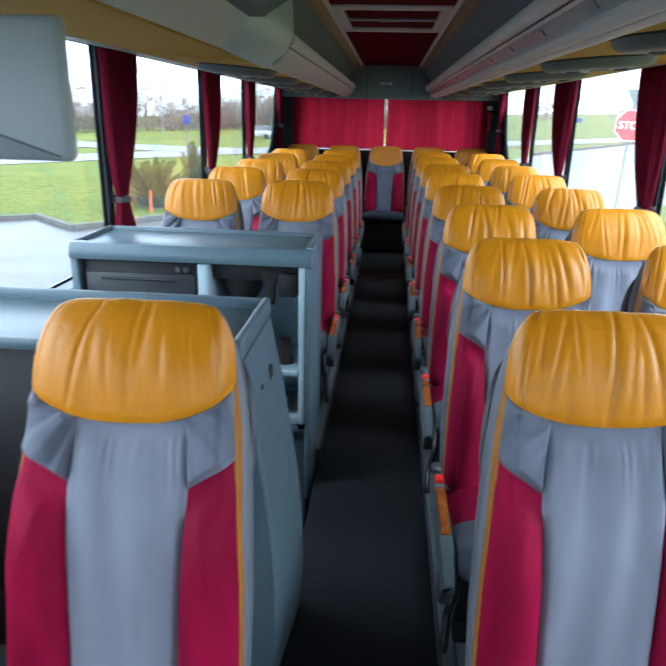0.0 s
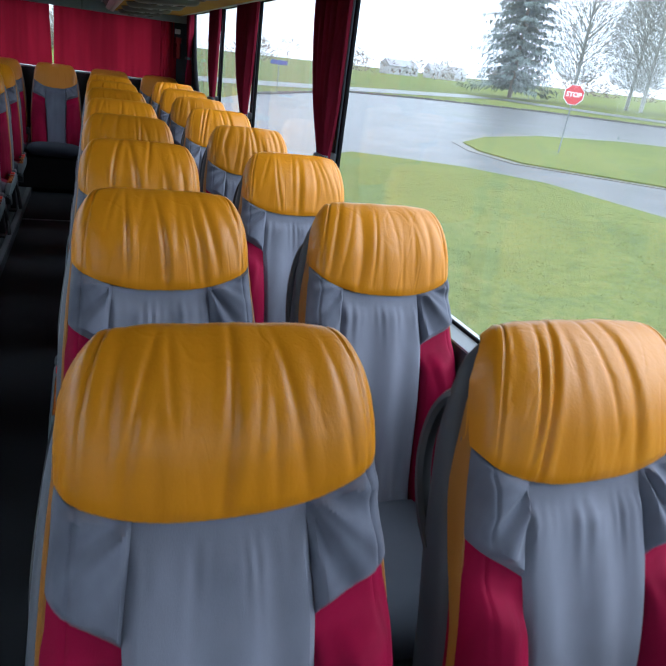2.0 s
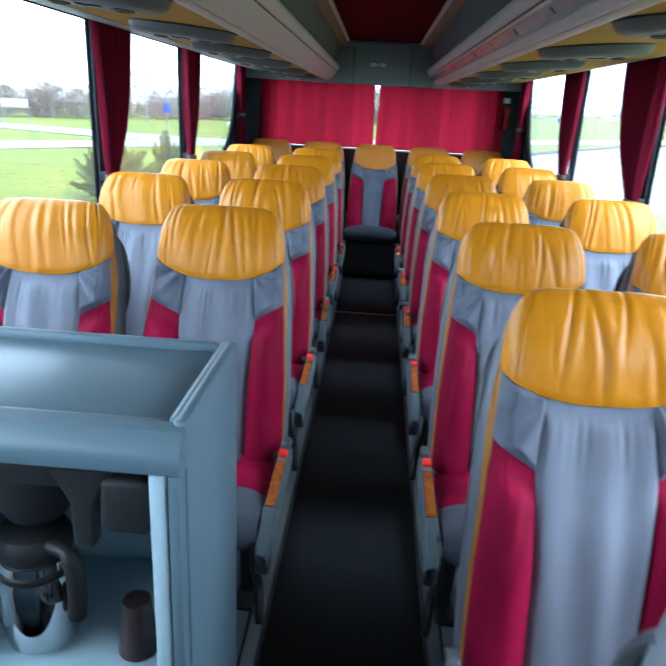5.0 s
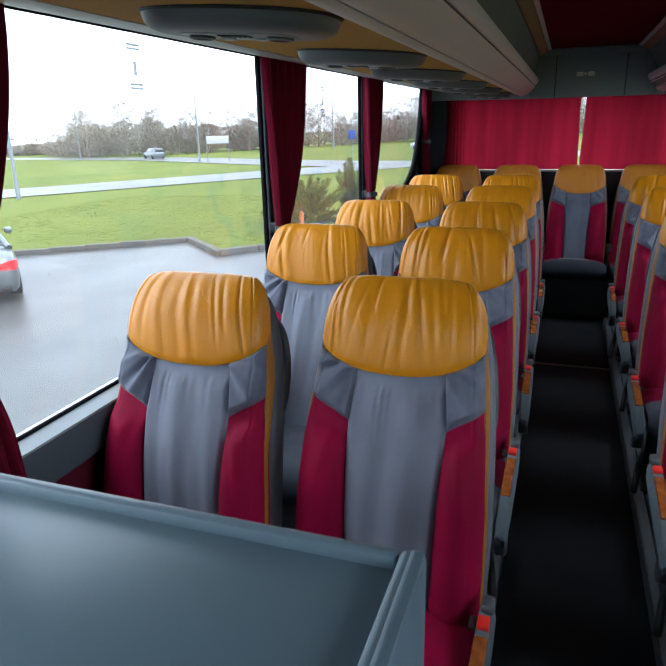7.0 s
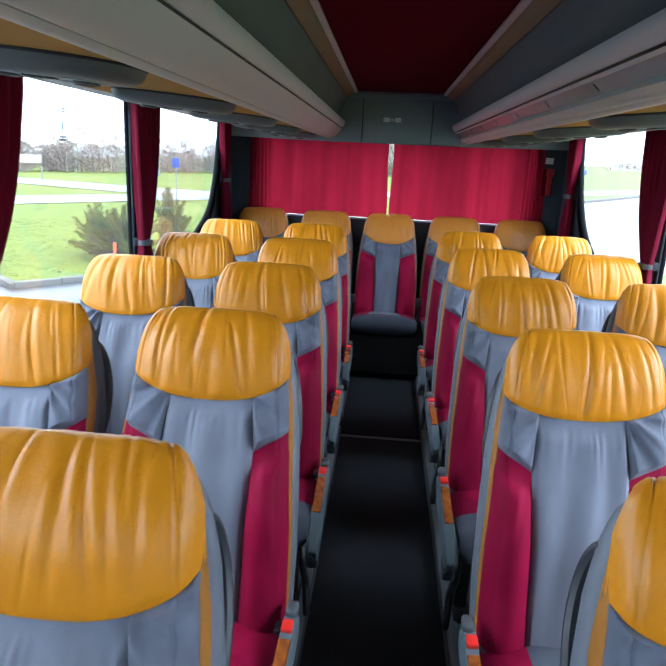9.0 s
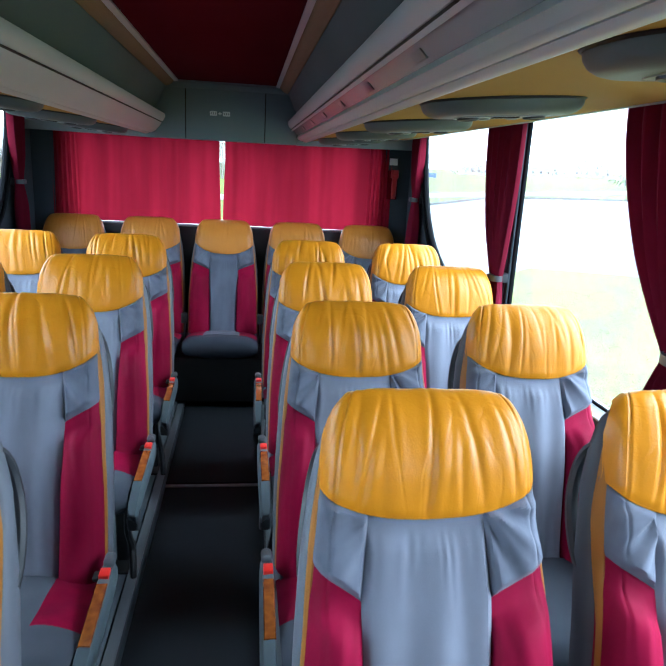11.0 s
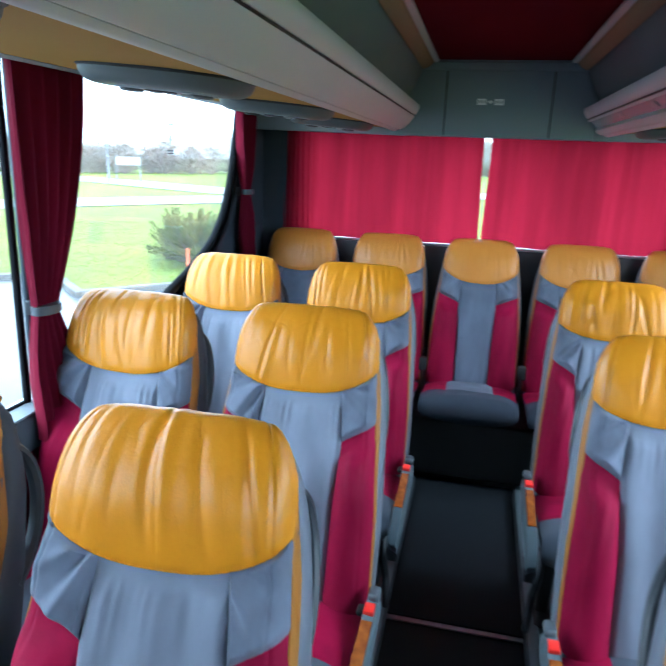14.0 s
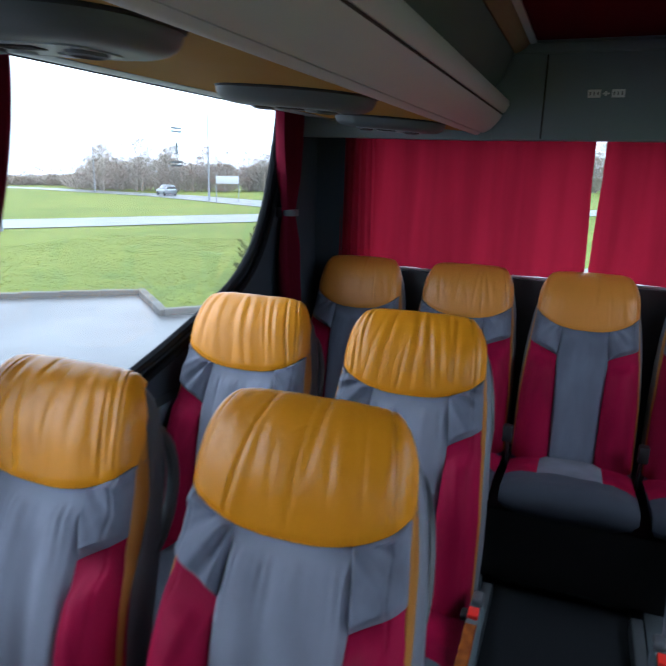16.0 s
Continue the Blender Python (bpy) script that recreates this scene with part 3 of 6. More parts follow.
def rack(sx, y0, y1):
    r = thing("luggage_rack", "long grey moulded overhead luggage rack with an ochre underside", "luggage rack")
    g = shape()
    out = RACK + [(0.43, 1.80), (0.50, 1.80), (0.50, 1.845), (0.41, 1.855)]
    prism_y(g, [(sx * x, z) for x, z in out], y0, y1)
    part("edge_strip", g, rack_strip, r, "pale grey rack edge")
    g = shape()
    if sx < 0:
        prism_y(g, [(sx * x, z) for x, z in BELLY + [(0.50, 1.775), (0.43, 1.796)]], y0, y1)
        part("belly_panel", g, rack_grey, r)
    else:
        # this rack has a sunken glossy band with small clips
        prism_y(g, [(0.4005, 1.7900), (0.406, 1.7815), (0.414, 1.7885), (0.418, 1.7900), (0.418, 1.7960)], y0, y1)
        prism_y(g, [(0.4455, 1.7580), (0.4385, 1.7445), (0.445, 1.738), (0.452, 1.7315), (0.456, 1.7345), (0.459, 1.7295), (0.466, 1.7265), (0.471, 1.726), (0.473, 1.738), (0.50, 1.775), (0.455, 1.77)], y0, y1)
        part("belly_panel", g, rack_grey, r)
        g = shape()
        prism_y(g, [(0.4145, 1.7880), (0.431, 1.7715), (0.4452, 1.7585), (0.4545, 1.7700), (0.4185, 1.7955)], y0 + 0.004, y1 - 0.004)
        part("inset_band", g, rack_inset, r, "glossy sunken grey band")
        for k in range(12):
            g = shape()
            yc = 0.40 + 0.49 * k
            prism_y(g, [(0.4195, 1.7790), (0.4345, 1.7640), (0.4395, 1.7660), (0.4260, 1.7800)], yc - 0.036, yc + 0.036)
            part("clip", g, arm_plastic, r, "small blue-grey plastic clip")
    g = shape()
    prism_y(g, [(sx * x, z) for x, z in LIP + [(0.515, 1.76), (0.482, 1.76)]], y0, y1)
    part("lip", g, rack_strip, r, "rounded pale lip")
    g = shape()
    xt = 1.04 if sx < 0 else 1.12
    prism_y(g, [(sx * x, z) for x, z in ((0.518, 1.731), (0.70, 1.747), (0.90, 1.761), (xt, 1.770), (xt, 1.83), (0.518, 1.80))], y0, y1)
    part("under_panel", g, ochre_panel, r, "ochre cloth underside")
    g = shape()
    prism_y(g, [(sx * x, z) for x, z in ((xt + 0.002, 1.769), (xt + 0.02, 1.768), (1.20, 1.788), (1.238, 1.798), (1.248, 1.806), (1.248, 1.86), (xt + 0.002, 1.84))], y0, y1)
    part("window_trim", g, sill_grey, r, "pale grey trim over the windows")
    g = shape()
    prism_y(g, [(sx * 0.4015, 1.7985), (sx * 0.4035, 1.789), (sx * 0.415, 1.789), (sx * 0.415, 1.7985)], y0 + 0.01, y1 - 0.01)
    part("seam", g, plain_black, r, "dark seam between edge and belly")
    return r


rack(1, FRONT + 0.1, 6.435)
rack(-1, 1.64, 6.435)

# the shorter housing before the western rack
h = thing("rack_housing", "grey overhead equipment housing before the luggage rack", "equipment housing")
g = shape()
out = [(-0.50, 2.03), (-0.46, 1.97), (-0.49, 1.86), (-0.54, 1.80), (-0.60, 1.760), (-0.66, 1.80), (-0.66, 2.03)]
prism_y(g, out, FRONT + 0.1, 1.30)
part("housing_body", g, rack_grey, h)
g = shape()
a = out
b = [(-0.40, 2.03), (-0.385, 1.94), (-0.38, 1.84), (-0.41, 1.775), (-0.50, 1.712), (-0.54, 1.76), (-0.54, 2.03)]
loft(g, [[(x, 1.30, z) for x, z in a], [(x, 1.45, z) for x, z in [(p[0] * 0.4 + q[0] * 0.6, p[1] * 0.4 + q[1] * 0.6) for p, q in zip(a, b)]], [(x, 1.635, z) for x, z in b]])
part("end_fairing", g, rack_grey, h, "smooth grey end piece of the rack")
g = shape()
prism_y(g, [(-0.61, 1.755), (-1.04, 1.770), (-1.04, 1.83), (-0.61, 1.80)], FRONT + 0.1, 1.635)
part("under_panel", g, ochre_panel, h, "ochre cloth underside")
g = shape()
prism_y(g, [(-1.042, 1.769), (-1.06, 1.768), (-1.20, 1.788), (-1.238, 1.798), (-1.248, 1.806), (-1.248, 1.86), (-1.042, 1.84)], FRONT + 0.1, 1.635)
part("window_trim", g, sill_grey, h, "pale grey trim over the windows")


# service units under the racks
def service_unit():
    u = thing("service_unit", "dark grey oval reading-light and air-vent unit under the rack", "service unit", "overhead service units")

    def oval(fx, fy, z):
        return [(0.81 * fx * math.copysign(abs(math.cos(t)) ** 0.7, math.cos(t)), 1.12 * fy * math.copysign(abs(math.sin(t)) ** 0.8, math.sin(t)), z) for t in (2 * math.pi * i / 32 for i in range(32))]

    g = shape()
    loft(g, [oval(0.236, 0.105, 0.022), oval(0.236, 0.105, 0.002), oval(0.234, 0.103, -0.008), oval(0.227, 0.098, -0.018), oval(0.215, 0.090, -0.025), oval(0.200, 0.080, -0.029), oval(0.182, 0.068, -0.030)])
    part("unit_body", g, vent_grey, u)
    g = shape()
    loft(g, [oval(0.241, 0.109, 0.020), oval(0.241, 0.109, 0.004), oval(0.236, 0.105, 0.001)])
    part("rim", g, plain_black, u, "dark joint round the unit")
    zb = -0.030
    g = shape()
    loft(g, [round_rect(-0.112, -0.052, 0.112, 0.052, 0.03, zb + 0.004), round_rect(-0.110, -0.050, 0.110, 0.050, 0.028, zb - 0.002)])
    plate = part("plate", g, vent_pale, u, "paler plate with vents")
    for x in (-0.082, 0.082):
        g = shape()
        lathe(g, [(0.026, 0.002), (0.026, -0.004), (0.020, -0.006), (0.015, -0.002), (0.010, -0.003)], 16, (x, 0, zb - 0.002))
        part("air_nozzle", g, dark_plastic, plate)
    for x in (-0.035, 0.035):
        g = shape()
        lathe(g, [(0.014, 0.002), (0.014, -0.003), (0.010, -0.004)], 14, (x, 0.022, zb - 0.002))
        part("reading_light", g, sill_grey, plate)
    for k in range(6):
        g = shape()
        block(g, (-0.03 + k * 0.011, -0.038, zb - 0.0045), (-0.024 + k * 0.011, -0.010, zb - 0.0015), 0.001, 1)
        part("speaker_slot", g, plain_black, plate)
    return u


unit = service_unit()
spots = [(sx, 0.55 + PITCH * k) for sx in (1, -1) for k in range(0, 8) if not (sx < 0 and k < 2)] + [(1, -0.23), (1, -1.01)]
for i, (sx, y) in enumerate(spots):
    m = pose(sx * 0.728, y + 0.03, 1.742, 0, -sx * 4.5, 0)
    if i == 0:
        unit.matrix_basis = m
    else:
        copy_thing(unit, m)


# ---- seats ----
Z0 = PLAT                                   # seats stand on the platforms


def seat_front(z):
    """How far back the front of the backrest lies at a height."""
    return -0.30 * (1.05 - z) - 0.024 * math.sin(max(0, min(1, (z - 0.5) / 0.55)) * math.pi) ** 2 if z < 1.05 else interp(z, (1.05, 1.10, 1.148), (0.0, 0.018, 0.042))


SW_Z = (0.48, 0.70, 0.87, 1.05, 1.09, 1.13, 1.17, 1.21, 1.25, 1.29, 1.34)
SW_W = (0.228, 0.224, 0.212, 0.194, 0.192, 0.187, 0.178, 0.165, 0.149, 0.128, 0.095)
OVER = smooth_path([(0, 0, 1.05), (0, 0.018, 1.10), (0, 0.042, 1.146), (0, 0.070, 1.180), (0, 0.101, 1.196), (0, 0.131, 1.188), (0, 0.150, 1.166), (0, 0.156, 1.135)], 6)
OVER_S = [1.05]
for v0, v1 in zip(OVER, OVER[1:]):
    OVER_S.append(OVER_S[-1] + (v1 - v0).length)
OVER_Y, OVER_Z = [v.y for v in OVER], [v.z for v in OVER]


def profile(s):
    """The backrest's front line: upright to the headrest, then over its top."""
    if s <= 1.05:
        return seat_front(s), s
    return interp(s, OVER_S, OVER_Y), interp(s, OVER_S, OVER_Z)


def seat_point(u, s, d=0.0):
    """A point of the backrest: u across, s along the height and then over the top, d outwards."""
    w = interp(s, SW_Z, SW_W)
    y, z = profile(s)
    y0, z0 = profile(s - 0.012)
    y1, z1 = profile(s + 0.012)
    ln = math.hypot(y1 - y0, z1 - z0) or 1
    ny, nz = -(z1 - z0) / ln, (y1 - y0) / ln
    a = max(0.0, abs(u) - 0.84) / 0.16                  # the cover turns round the sides
    back = 1 - math.sqrt(1 - min(a, 0.999) ** 2)
    top = max(0.0, min(1.0, (s - 1.13) / 0.10))
    d -= 0.008 * abs(u) ** 4 + 0.0030 * math.exp(-((abs(u) - 0.872) / 0.013) ** 2)      # with the seam before the side border
    return (u * w, y + ny * d + 0.047 * back * (1 - 0.6 * top), z + nz * d - 0.022 * back * top - Z0)


def inner(z, tight=1.0):
    """Where the middle panel ends, as a share of the half width."""
    return tight * interp(z, (0.5, 0.70, 0.885, 1.0), (0.45, 0.47, 0.535, 0.51))


def border(f, t, k=0.07):
    """Nought on the rim of a panel, one inside."""
    return min(1, f / k, (1 - f) / k, t / k, (1 - t) / k)


def seat(seed, arm, handle, dull=False, folds=1.0, wide=1.0, drop=0.05):
    """A high-backed coach seat. arm, handle: the side (-1, 1) of the armrest and of the grab handle, or 0."""
    rng = random.Random(seed)
    drop *= rng.uniform(0.9, 1.1)
    near = {d: (0.84 if dull else 1.0) * (1 + 0.11 * d * handle) for d in (-1, 1)}      # the middle panel leans to the aisle
    slant = rng.uniform(-0.006, 0.006)

    def yellow_low(u):
        return 1.05 - drop * (1 - abs(u) ** 2.6) + slant * u

    st = new("coach_seat")
    tagged(st, "", "seat")

    def piece(name, g, material, label="", weld=0.0):
        return part(name, ([(x * wide, y, z) for x, y, z in g[0]], g[1]), material, st, label, weld=weld)

    # headrest cover, gathered in upright pleats
    pleats = []
    for i in range(13):
        x0 = -0.150 + 0.30 * (i + rng.uniform(-0.5, 0.5)) / 12
        low = i % 3 != 1
        pleats.append((x0, rng.uniform(-0.20, 0.14) - x0 * 0.3, rng.choice((0.0010, 0.0018, 0.0030, 0.0048)) * rng.uniform(0.8, 1.2), rng.uniform(0.0036, 0.0095),
                       rng.uniform(0.98, 1.08) if low else rng.uniform(1.06, 1.15), rng.uniform(1.11, 1.28) if low else rng.uniform(1.19, 1.30), rng.uniform(-0.007, 0.007)))
    ph = [rng.uniform(0, 6.3) for _ in range(8)]

    def leather_fold(u, s):
        x = u * 0.18
        d = 0.0
        for x0, lean, amp, wid, lo, hi, bow in pleats:
            xi = x0 + lean * (s - 1.1) + bow * math.sin((s - 1.0) * 14)
            on = 1 / (1 + math.exp(-(s - lo) / 0.02)) * 1 / (1 + math.exp((s - hi) / 0.024))
            k = (x - xi) / wid
            if abs(k) < 7:
                d += on * amp * (-math.exp(-k * k) + 0.5 * math.exp(-((k - 2.6) / 1.7) ** 2) + 0.25 * math.exp(-((k + 2.2) / 1.3) ** 2))
        d += 0.0014 * math.sin(x * 62 + ph[0] + 9 * (s - 1.1)) * (1 - abs(u) ** 4)
        return d * interp(s, (1.1, 1.19, 1.24), (1, 0.75, 0.4)) * folds * (1 - abs(u) ** 10)

    smax = OVER_S[-1]
    nu, nv = 150, 40
    g = shape()
    rows = []
    for j in range(nv + 1):
        t = j / nv
        row = []
        for i in range(nu + 1):
            u = -1 + 2 * i / nu
            lo = yellow_low(u)
            s = lo + (smax - lo) * t
            d = 0.012 * (1 - abs(u) ** 3) * math.sin(min(1, t * 1.5) * math.pi) + leather_fold(u, s) * min(1, t / 0.03) - 0.0045 * math.exp(-(t / 0.02) ** 2) - 0.022 * max(0.0, (t - 0.82) / 0.18) ** 2
            d += 0.002 * math.exp(-((1 - abs(u) - 0.06) / 0.03) ** 2)
            row.append(seat_point(u, s, d))
        rows.append(row)
    sheet(g, rows)
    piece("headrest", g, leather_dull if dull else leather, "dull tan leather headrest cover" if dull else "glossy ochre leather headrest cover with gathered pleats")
    # padding under the cover
    g = shape()
    loft(g, [[seat_point(u, 1.03 + (smax - 1.034) * j / 14, -0.010) for j in range(15)] for u in (-0.975, -0.93, -0.84, -0.5, 0, 0.5, 0.84, 0.93, 0.975)])
    piece("headrest_core", g, shell_shaded, "dark padding under the headrest cover")
    # shoulder panels
    for sd in (-1, 1):
        g = shape()
        rows = []
        for j in range(27):
            t = j / 26
            row = []
            for i in range(43):
                f = i / 42
                lo = 0.884 + 0.046 * f ** 0.9
                u = inner(0.95, near[sd]) + (1 - inner(0.95, near[sd])) * f
                z = lo + (yellow_low(sd * u) + 0.002 - lo) * t
                u = inner(z, near[sd]) + (1 - inner(z, near[sd])) * f
                px, pz = (u - 0.40) * 0.19, 1.035 - z
                th = math.atan2(pz, px)
                far = min(1, math.hypot(px, pz) / 0.10)
                d = (0.0056 * math.sin(11 * th + ph[1 + (sd > 0)] + 1.2 * math.sin(4 * th + ph[5])) + 0.0014 * math.sin(21 * th + ph[3])) * folds * (1.9 - 0.8 * far) + 0.002
                d = (d + 0.016 * math.sin(f ** 0.85 * math.pi) * (1 - t)) * border(f, t, 0.12) - 0.0095 * (1 - border(f, t))
                row.append(seat_point(sd * u, z, d))
            rows.append(row)
        sheet(g, rows)
        piece("shoulder_panel", g, cloth_slate, "slate grey plush shoulder panel")
    # crimson side panels
    for sd in (-1, 1):
        g = shape()
        rows = []
        for j in range(31):
            t = j / 30
            row = []
            for i in range(29):
                f = i / 28
                hi = 0.884 + 0.046 * f ** 0.9
                z = 0.47 + (hi - 0.47) * t
                u = inner(z, near[sd]) + (1 - inner(z, near[sd])) * f
                d = 0.034 * math.sin(f ** 0.85 * math.pi) * min(1.0, 0.35 + 2.2 * (1 - t))
                k = f - 0.06 - 0.9 * (1 - t)
                d += (-0.006 * math.exp(-(k / 0.07) ** 2) + 0.004 * math.exp(-((k - 0.17) / 0.08) ** 2)) * max(0, (t - 0.5) / 0.5) * folds
                d += 0.0025 * math.sin(z * 38 + ph[4] + 3 * f) * folds * math.sin(f * math.pi)
                d = d * border(f, min(t + 0.08, 1)) - 0.0095 * (1 - border(f, min(t + 0.08, 1)))
                row.append(seat_point(sd * u, z, d))
            rows.append(row)
        sheet(g, rows)
        piece("side_panel", g, cloth_red, "crimson plush side panel")
    # grey middle
    g = shape()
    rows = []
    nu, nv = 60, 48
    for j in range(nv + 1):
        t = j / nv
        row = []
        for i in range(nu + 1):
            f = -1 + 2 * i / nu
            hi = yellow_low(0.5 * f) + 0.002
            z = 0.47 + (hi - 0.47) * t
            x = f * 0.11
            top = math.exp(-((hi - z) / (0.060 + 0.025 * math.sin(x * 61 + ph[4]))) ** 2)
            d = 0.0042 * top * math.sin(x * 2 * math.pi / 0.021 + ph[5] + 1.8 * math.sin(x * 43 + ph[0])) * (0.6 + 0.4 * math.sin(x * 97 + ph[1])) * folds
            d += 0.0048 * math.sin(x * 2 * math.pi / 0.098 + ph[6] + 1.7 * math.sin(z * 4 + ph[7])) * folds * (1 - abs(f) ** 4)
            d += 0.0030 * math.sin(x * 2 * math.pi / 0.043 + ph[2] + 2.2 * math.sin(z * 5 + ph[3])) * folds * (1 - abs(f) ** 4) * (1 - t) * max(0, math.sin(z * 9 + ph[1]))
            d += 0.003 * (1 - f * f) * math.sin(t * math.pi) ** 0.7
            bd = border(i / nu, min(t + 0.05, 1), 0.045)
            d = d * bd - 0.0095 * (1 - bd)
            u = inner(z, near[1 if f > 0 else -1]) * f
            row.append(seat_point(u, z, d))
        rows.append(row)
    sheet(g, rows)
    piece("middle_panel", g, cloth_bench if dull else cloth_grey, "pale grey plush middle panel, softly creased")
    # shell behind the padding
    g = shape()
    rings = []
    for z in (0.40, 0.46, 0.6, 0.75, 0.87, 0.95, 1.01, 1.05, 1.085, 1.11, 1.13, 1.15, 1.163, 1.17):
        w = interp(z, SW_Z, SW_W) + interp(z, (0.4, 0.6, 0.9, 1.0, 1.05, 1.085, 1.11, 1.13, 1.15, 1.163, 1.17), (0.004, 0.009, 0.012, 0.009, 0.004, -0.003, -0.010, -0.020, -0.036, -0.055, -0.08))
        y0 = seat_front(min(z, 1.14)) + interp(z, (0.4, 0.85, 0.97, 1.08, 1.2), (0.048, 0.054, 0.074, 0.066, 0.062))
        dep = interp(z, (0.4, 0.8, 0.88, 0.94, 1.06, 1.15, 1.17), (0.095, 0.104, 0.094, 0.066, 0.060, 0.045, 0.025))
        ring = []
        for i in range(28):
            a = 2 * math.pi * i / 28
            c, q = math.cos(a), math.sin(a)
            ring.append((w * math.copysign(abs(c) ** 0.3, c), y0 + dep / 2 + dep / 2 * math.copysign(abs(q) ** 0.5, q), z - Z0))
        rings.append(ring)
    loft(g, rings)
    # window seats get the copy of the shell coloured as if in shade
    piece("back_shell", g, shell_grey if arm or dull else shell_shaded, "slate grey moulded back shell" if arm or dull else "moulded back shell with shade in its colour")
    # ochre side bands between cover and shell
    for sd in (-1, 1):
        g = shape()
        rings = []
        for z in [0.47 + 0.665 * k / 28 for k in range(29)]:
            w = interp(z, SW_Z, SW_W)
            y0 = seat_front(z) + 0.040
            y1 = seat_front(z) + interp(z, (0.47, 0.8, 0.9, 0.97, 1.04, 1.1, 1.14), (0.056, 0.062, 0.074, 0.080, 0.070, 0.058, 0.048) if arm else (0.046, 0.054, 0.074, 0.082, 0.070, 0.058, 0.048))
            o = interp(z, (0.47, 0.6, 0.95, 1.08, 1.14), (0.000, 0.001, 0.002, -0.002, -0.010))
            x0 = w - 0.022
            rings.append([(sd * x0, y0, z - Z0), (sd * (w - 0.003 + min(0, o)), y0, z - Z0), (sd * (w + 0.4 * o), y0 + 0.008, z - Z0), (sd * (w + o), (y0 + y1) / 2 + 0.006, z - Z0), (sd * (w + o), y1, z - Z0), (sd * x0, y1, z - Z0)])
        loft(g, rings)
        piece("side_band", g, piping, "ochre leather side band")
    # cushion with a rolled front
    def cushion_point(u, s, d=0.0):
        w = 0.226
        if s <= 0.36:
            y, z, ny, nz = -0.17 - s, 0.487 + 0.055 * s / 0.36, 0.0, 1.0
        else:
            a = (s - 0.36) / 0.062
            y, z = -0.53 - 0.062 * math.sin(a), 0.542 - 0.062 * (1 - math.cos(a))
            ny, nz = -math.sin(a), math.cos(a)
        d -= 0.028 * abs(u) ** 6
        return (u * w, y + ny * d, z + nz * d - Z0)

    g = shape()
    smx = 0.36 + 0.062 * 3.0
    us = [-1 + 2 * k / 28 for k in range(29)]
    ss = [smx * k / 26 for k in range(27)]
    red_l, red_r, roll = shape(), shape(), shape()
    for u0, u1 in zip(us, us[1:]):
        for s0, s1 in zip(ss, ss[1:]):
            um, sm = (u0 + u1) / 2, (s0 + s1) / 2
            tgt = g
            if sm > 0.235:
                tgt = roll
            elif abs(um) > 0.5:
                tgt = red_l if um < 0 else red_r
            b0 = len(tgt[0])
            for u, s in ((u0, s0), (u1, s0), (u1, s1), (u0, s1)):
                d = 0.006 * math.cos(u * 2.2) - 0.004 * math.exp(-((abs(u) - 0.5) / 0.05) ** 2) * (s < 0.3) + 0.0015 * math.sin(s * 40 + u * 9 + ph[2])
                tgt[0].append(cushion_point(u, s, d))
            tgt[1].append((b0, b0 + 1, b0 + 2, b0 + 3))
    block(roll, (-0.218, -0.545, 0.425 - Z0), (0.218, -0.12, 0.47 - Z0), 0.015)
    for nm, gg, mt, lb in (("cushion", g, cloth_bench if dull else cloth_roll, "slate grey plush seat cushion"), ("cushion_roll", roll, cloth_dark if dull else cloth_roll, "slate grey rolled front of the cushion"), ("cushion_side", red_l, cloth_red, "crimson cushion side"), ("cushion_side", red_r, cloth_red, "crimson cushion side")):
        piece(nm, gg, mt, lb, weld=0.0006)
    # frame and legs
    g = shape()
    block(g, (-0.19, -0.47, 0.38 - Z0), (0.19, -0.06, 0.423 - Z0), 0.01)
    part("seat_frame", g, dark_plastic, st)
    for x in (-0.17, 0.17):
        g = shape()
        loft(g, [round_rect(x - 0.022, -0.37 + dy, x + 0.022, -0.29 + dy, 0.01, z) for z, dy in ((0.0, 0.02), (0.02, 0.02), (0.1, 0.01), (0.264, 0.0))])
        block(g, (x - 0.03, -0.42, 0.0), (x + 0.03, -0.22, 0.012), 0.004)
        part("leg", g, black_metal, st)
    if arm:
        ar = shape()
        xa = arm * 0.254
        rings = []
        for y, zt, zb, hw in ((-0.160, 0.512, 0.470, 0.012), (-0.168, 0.528, 0.462, 0.017), (-0.20, 0.532, 0.456, 0.018), (-0.30, 0.522, 0.450, 0.019), (-0.47, 0.511, 0.446, 0.019), (-0.50, 0.508, 0.444, 0.019), (-0.560, 0.490, 0.440, 0.018), (-0.592, 0.474, 0.438, 0.016), (-0.602, 0.462, 0.440, 0.013)):
            rings.append([(xa + arm * q * hw, y, z - Z0) for q, z in ((1, zb + 0.012), (1.04, zt - 0.034), (1, zt - 0.018), (0.62, zt - 0.003), (-0.8, zt), (-1, zt - 0.006), (-1, zb + 0.008), (-0.7, zb), (0.7, zb))])
        loft(ar, rings)
        a_ob = part("armrest", ar, arm_plastic, st, "blue-grey plastic armrest")
        xi = xa - arm * 0.004
        g = shape()
        loft(g, [[(xi - 0.0145, y, z - Z0), (xi - 0.012, y, z + 0.0035 - Z0), (xi + 0.012, y, z + 0.0035 - Z0), (xi + 0.0145, y, z - Z0), (xi, y, z - 0.01 - Z0)] for y, z in ((-0.262, 0.5235), (-0.266, 0.5245), (-0.36, 0.5180), (-0.462, 0.5105), (-0.466, 0.5095))])
        part("inlay", g, burl, a_ob, "glossy burl wood inlay")
        g = shape()
        block(g, (xi - 0.013, -0.243, 0.520 - Z0), (xi + 0.013, -0.207, 0.537 - Z0), 0.003)
        part("button", g, red_button, a_ob, "red release button")
        g = shape()
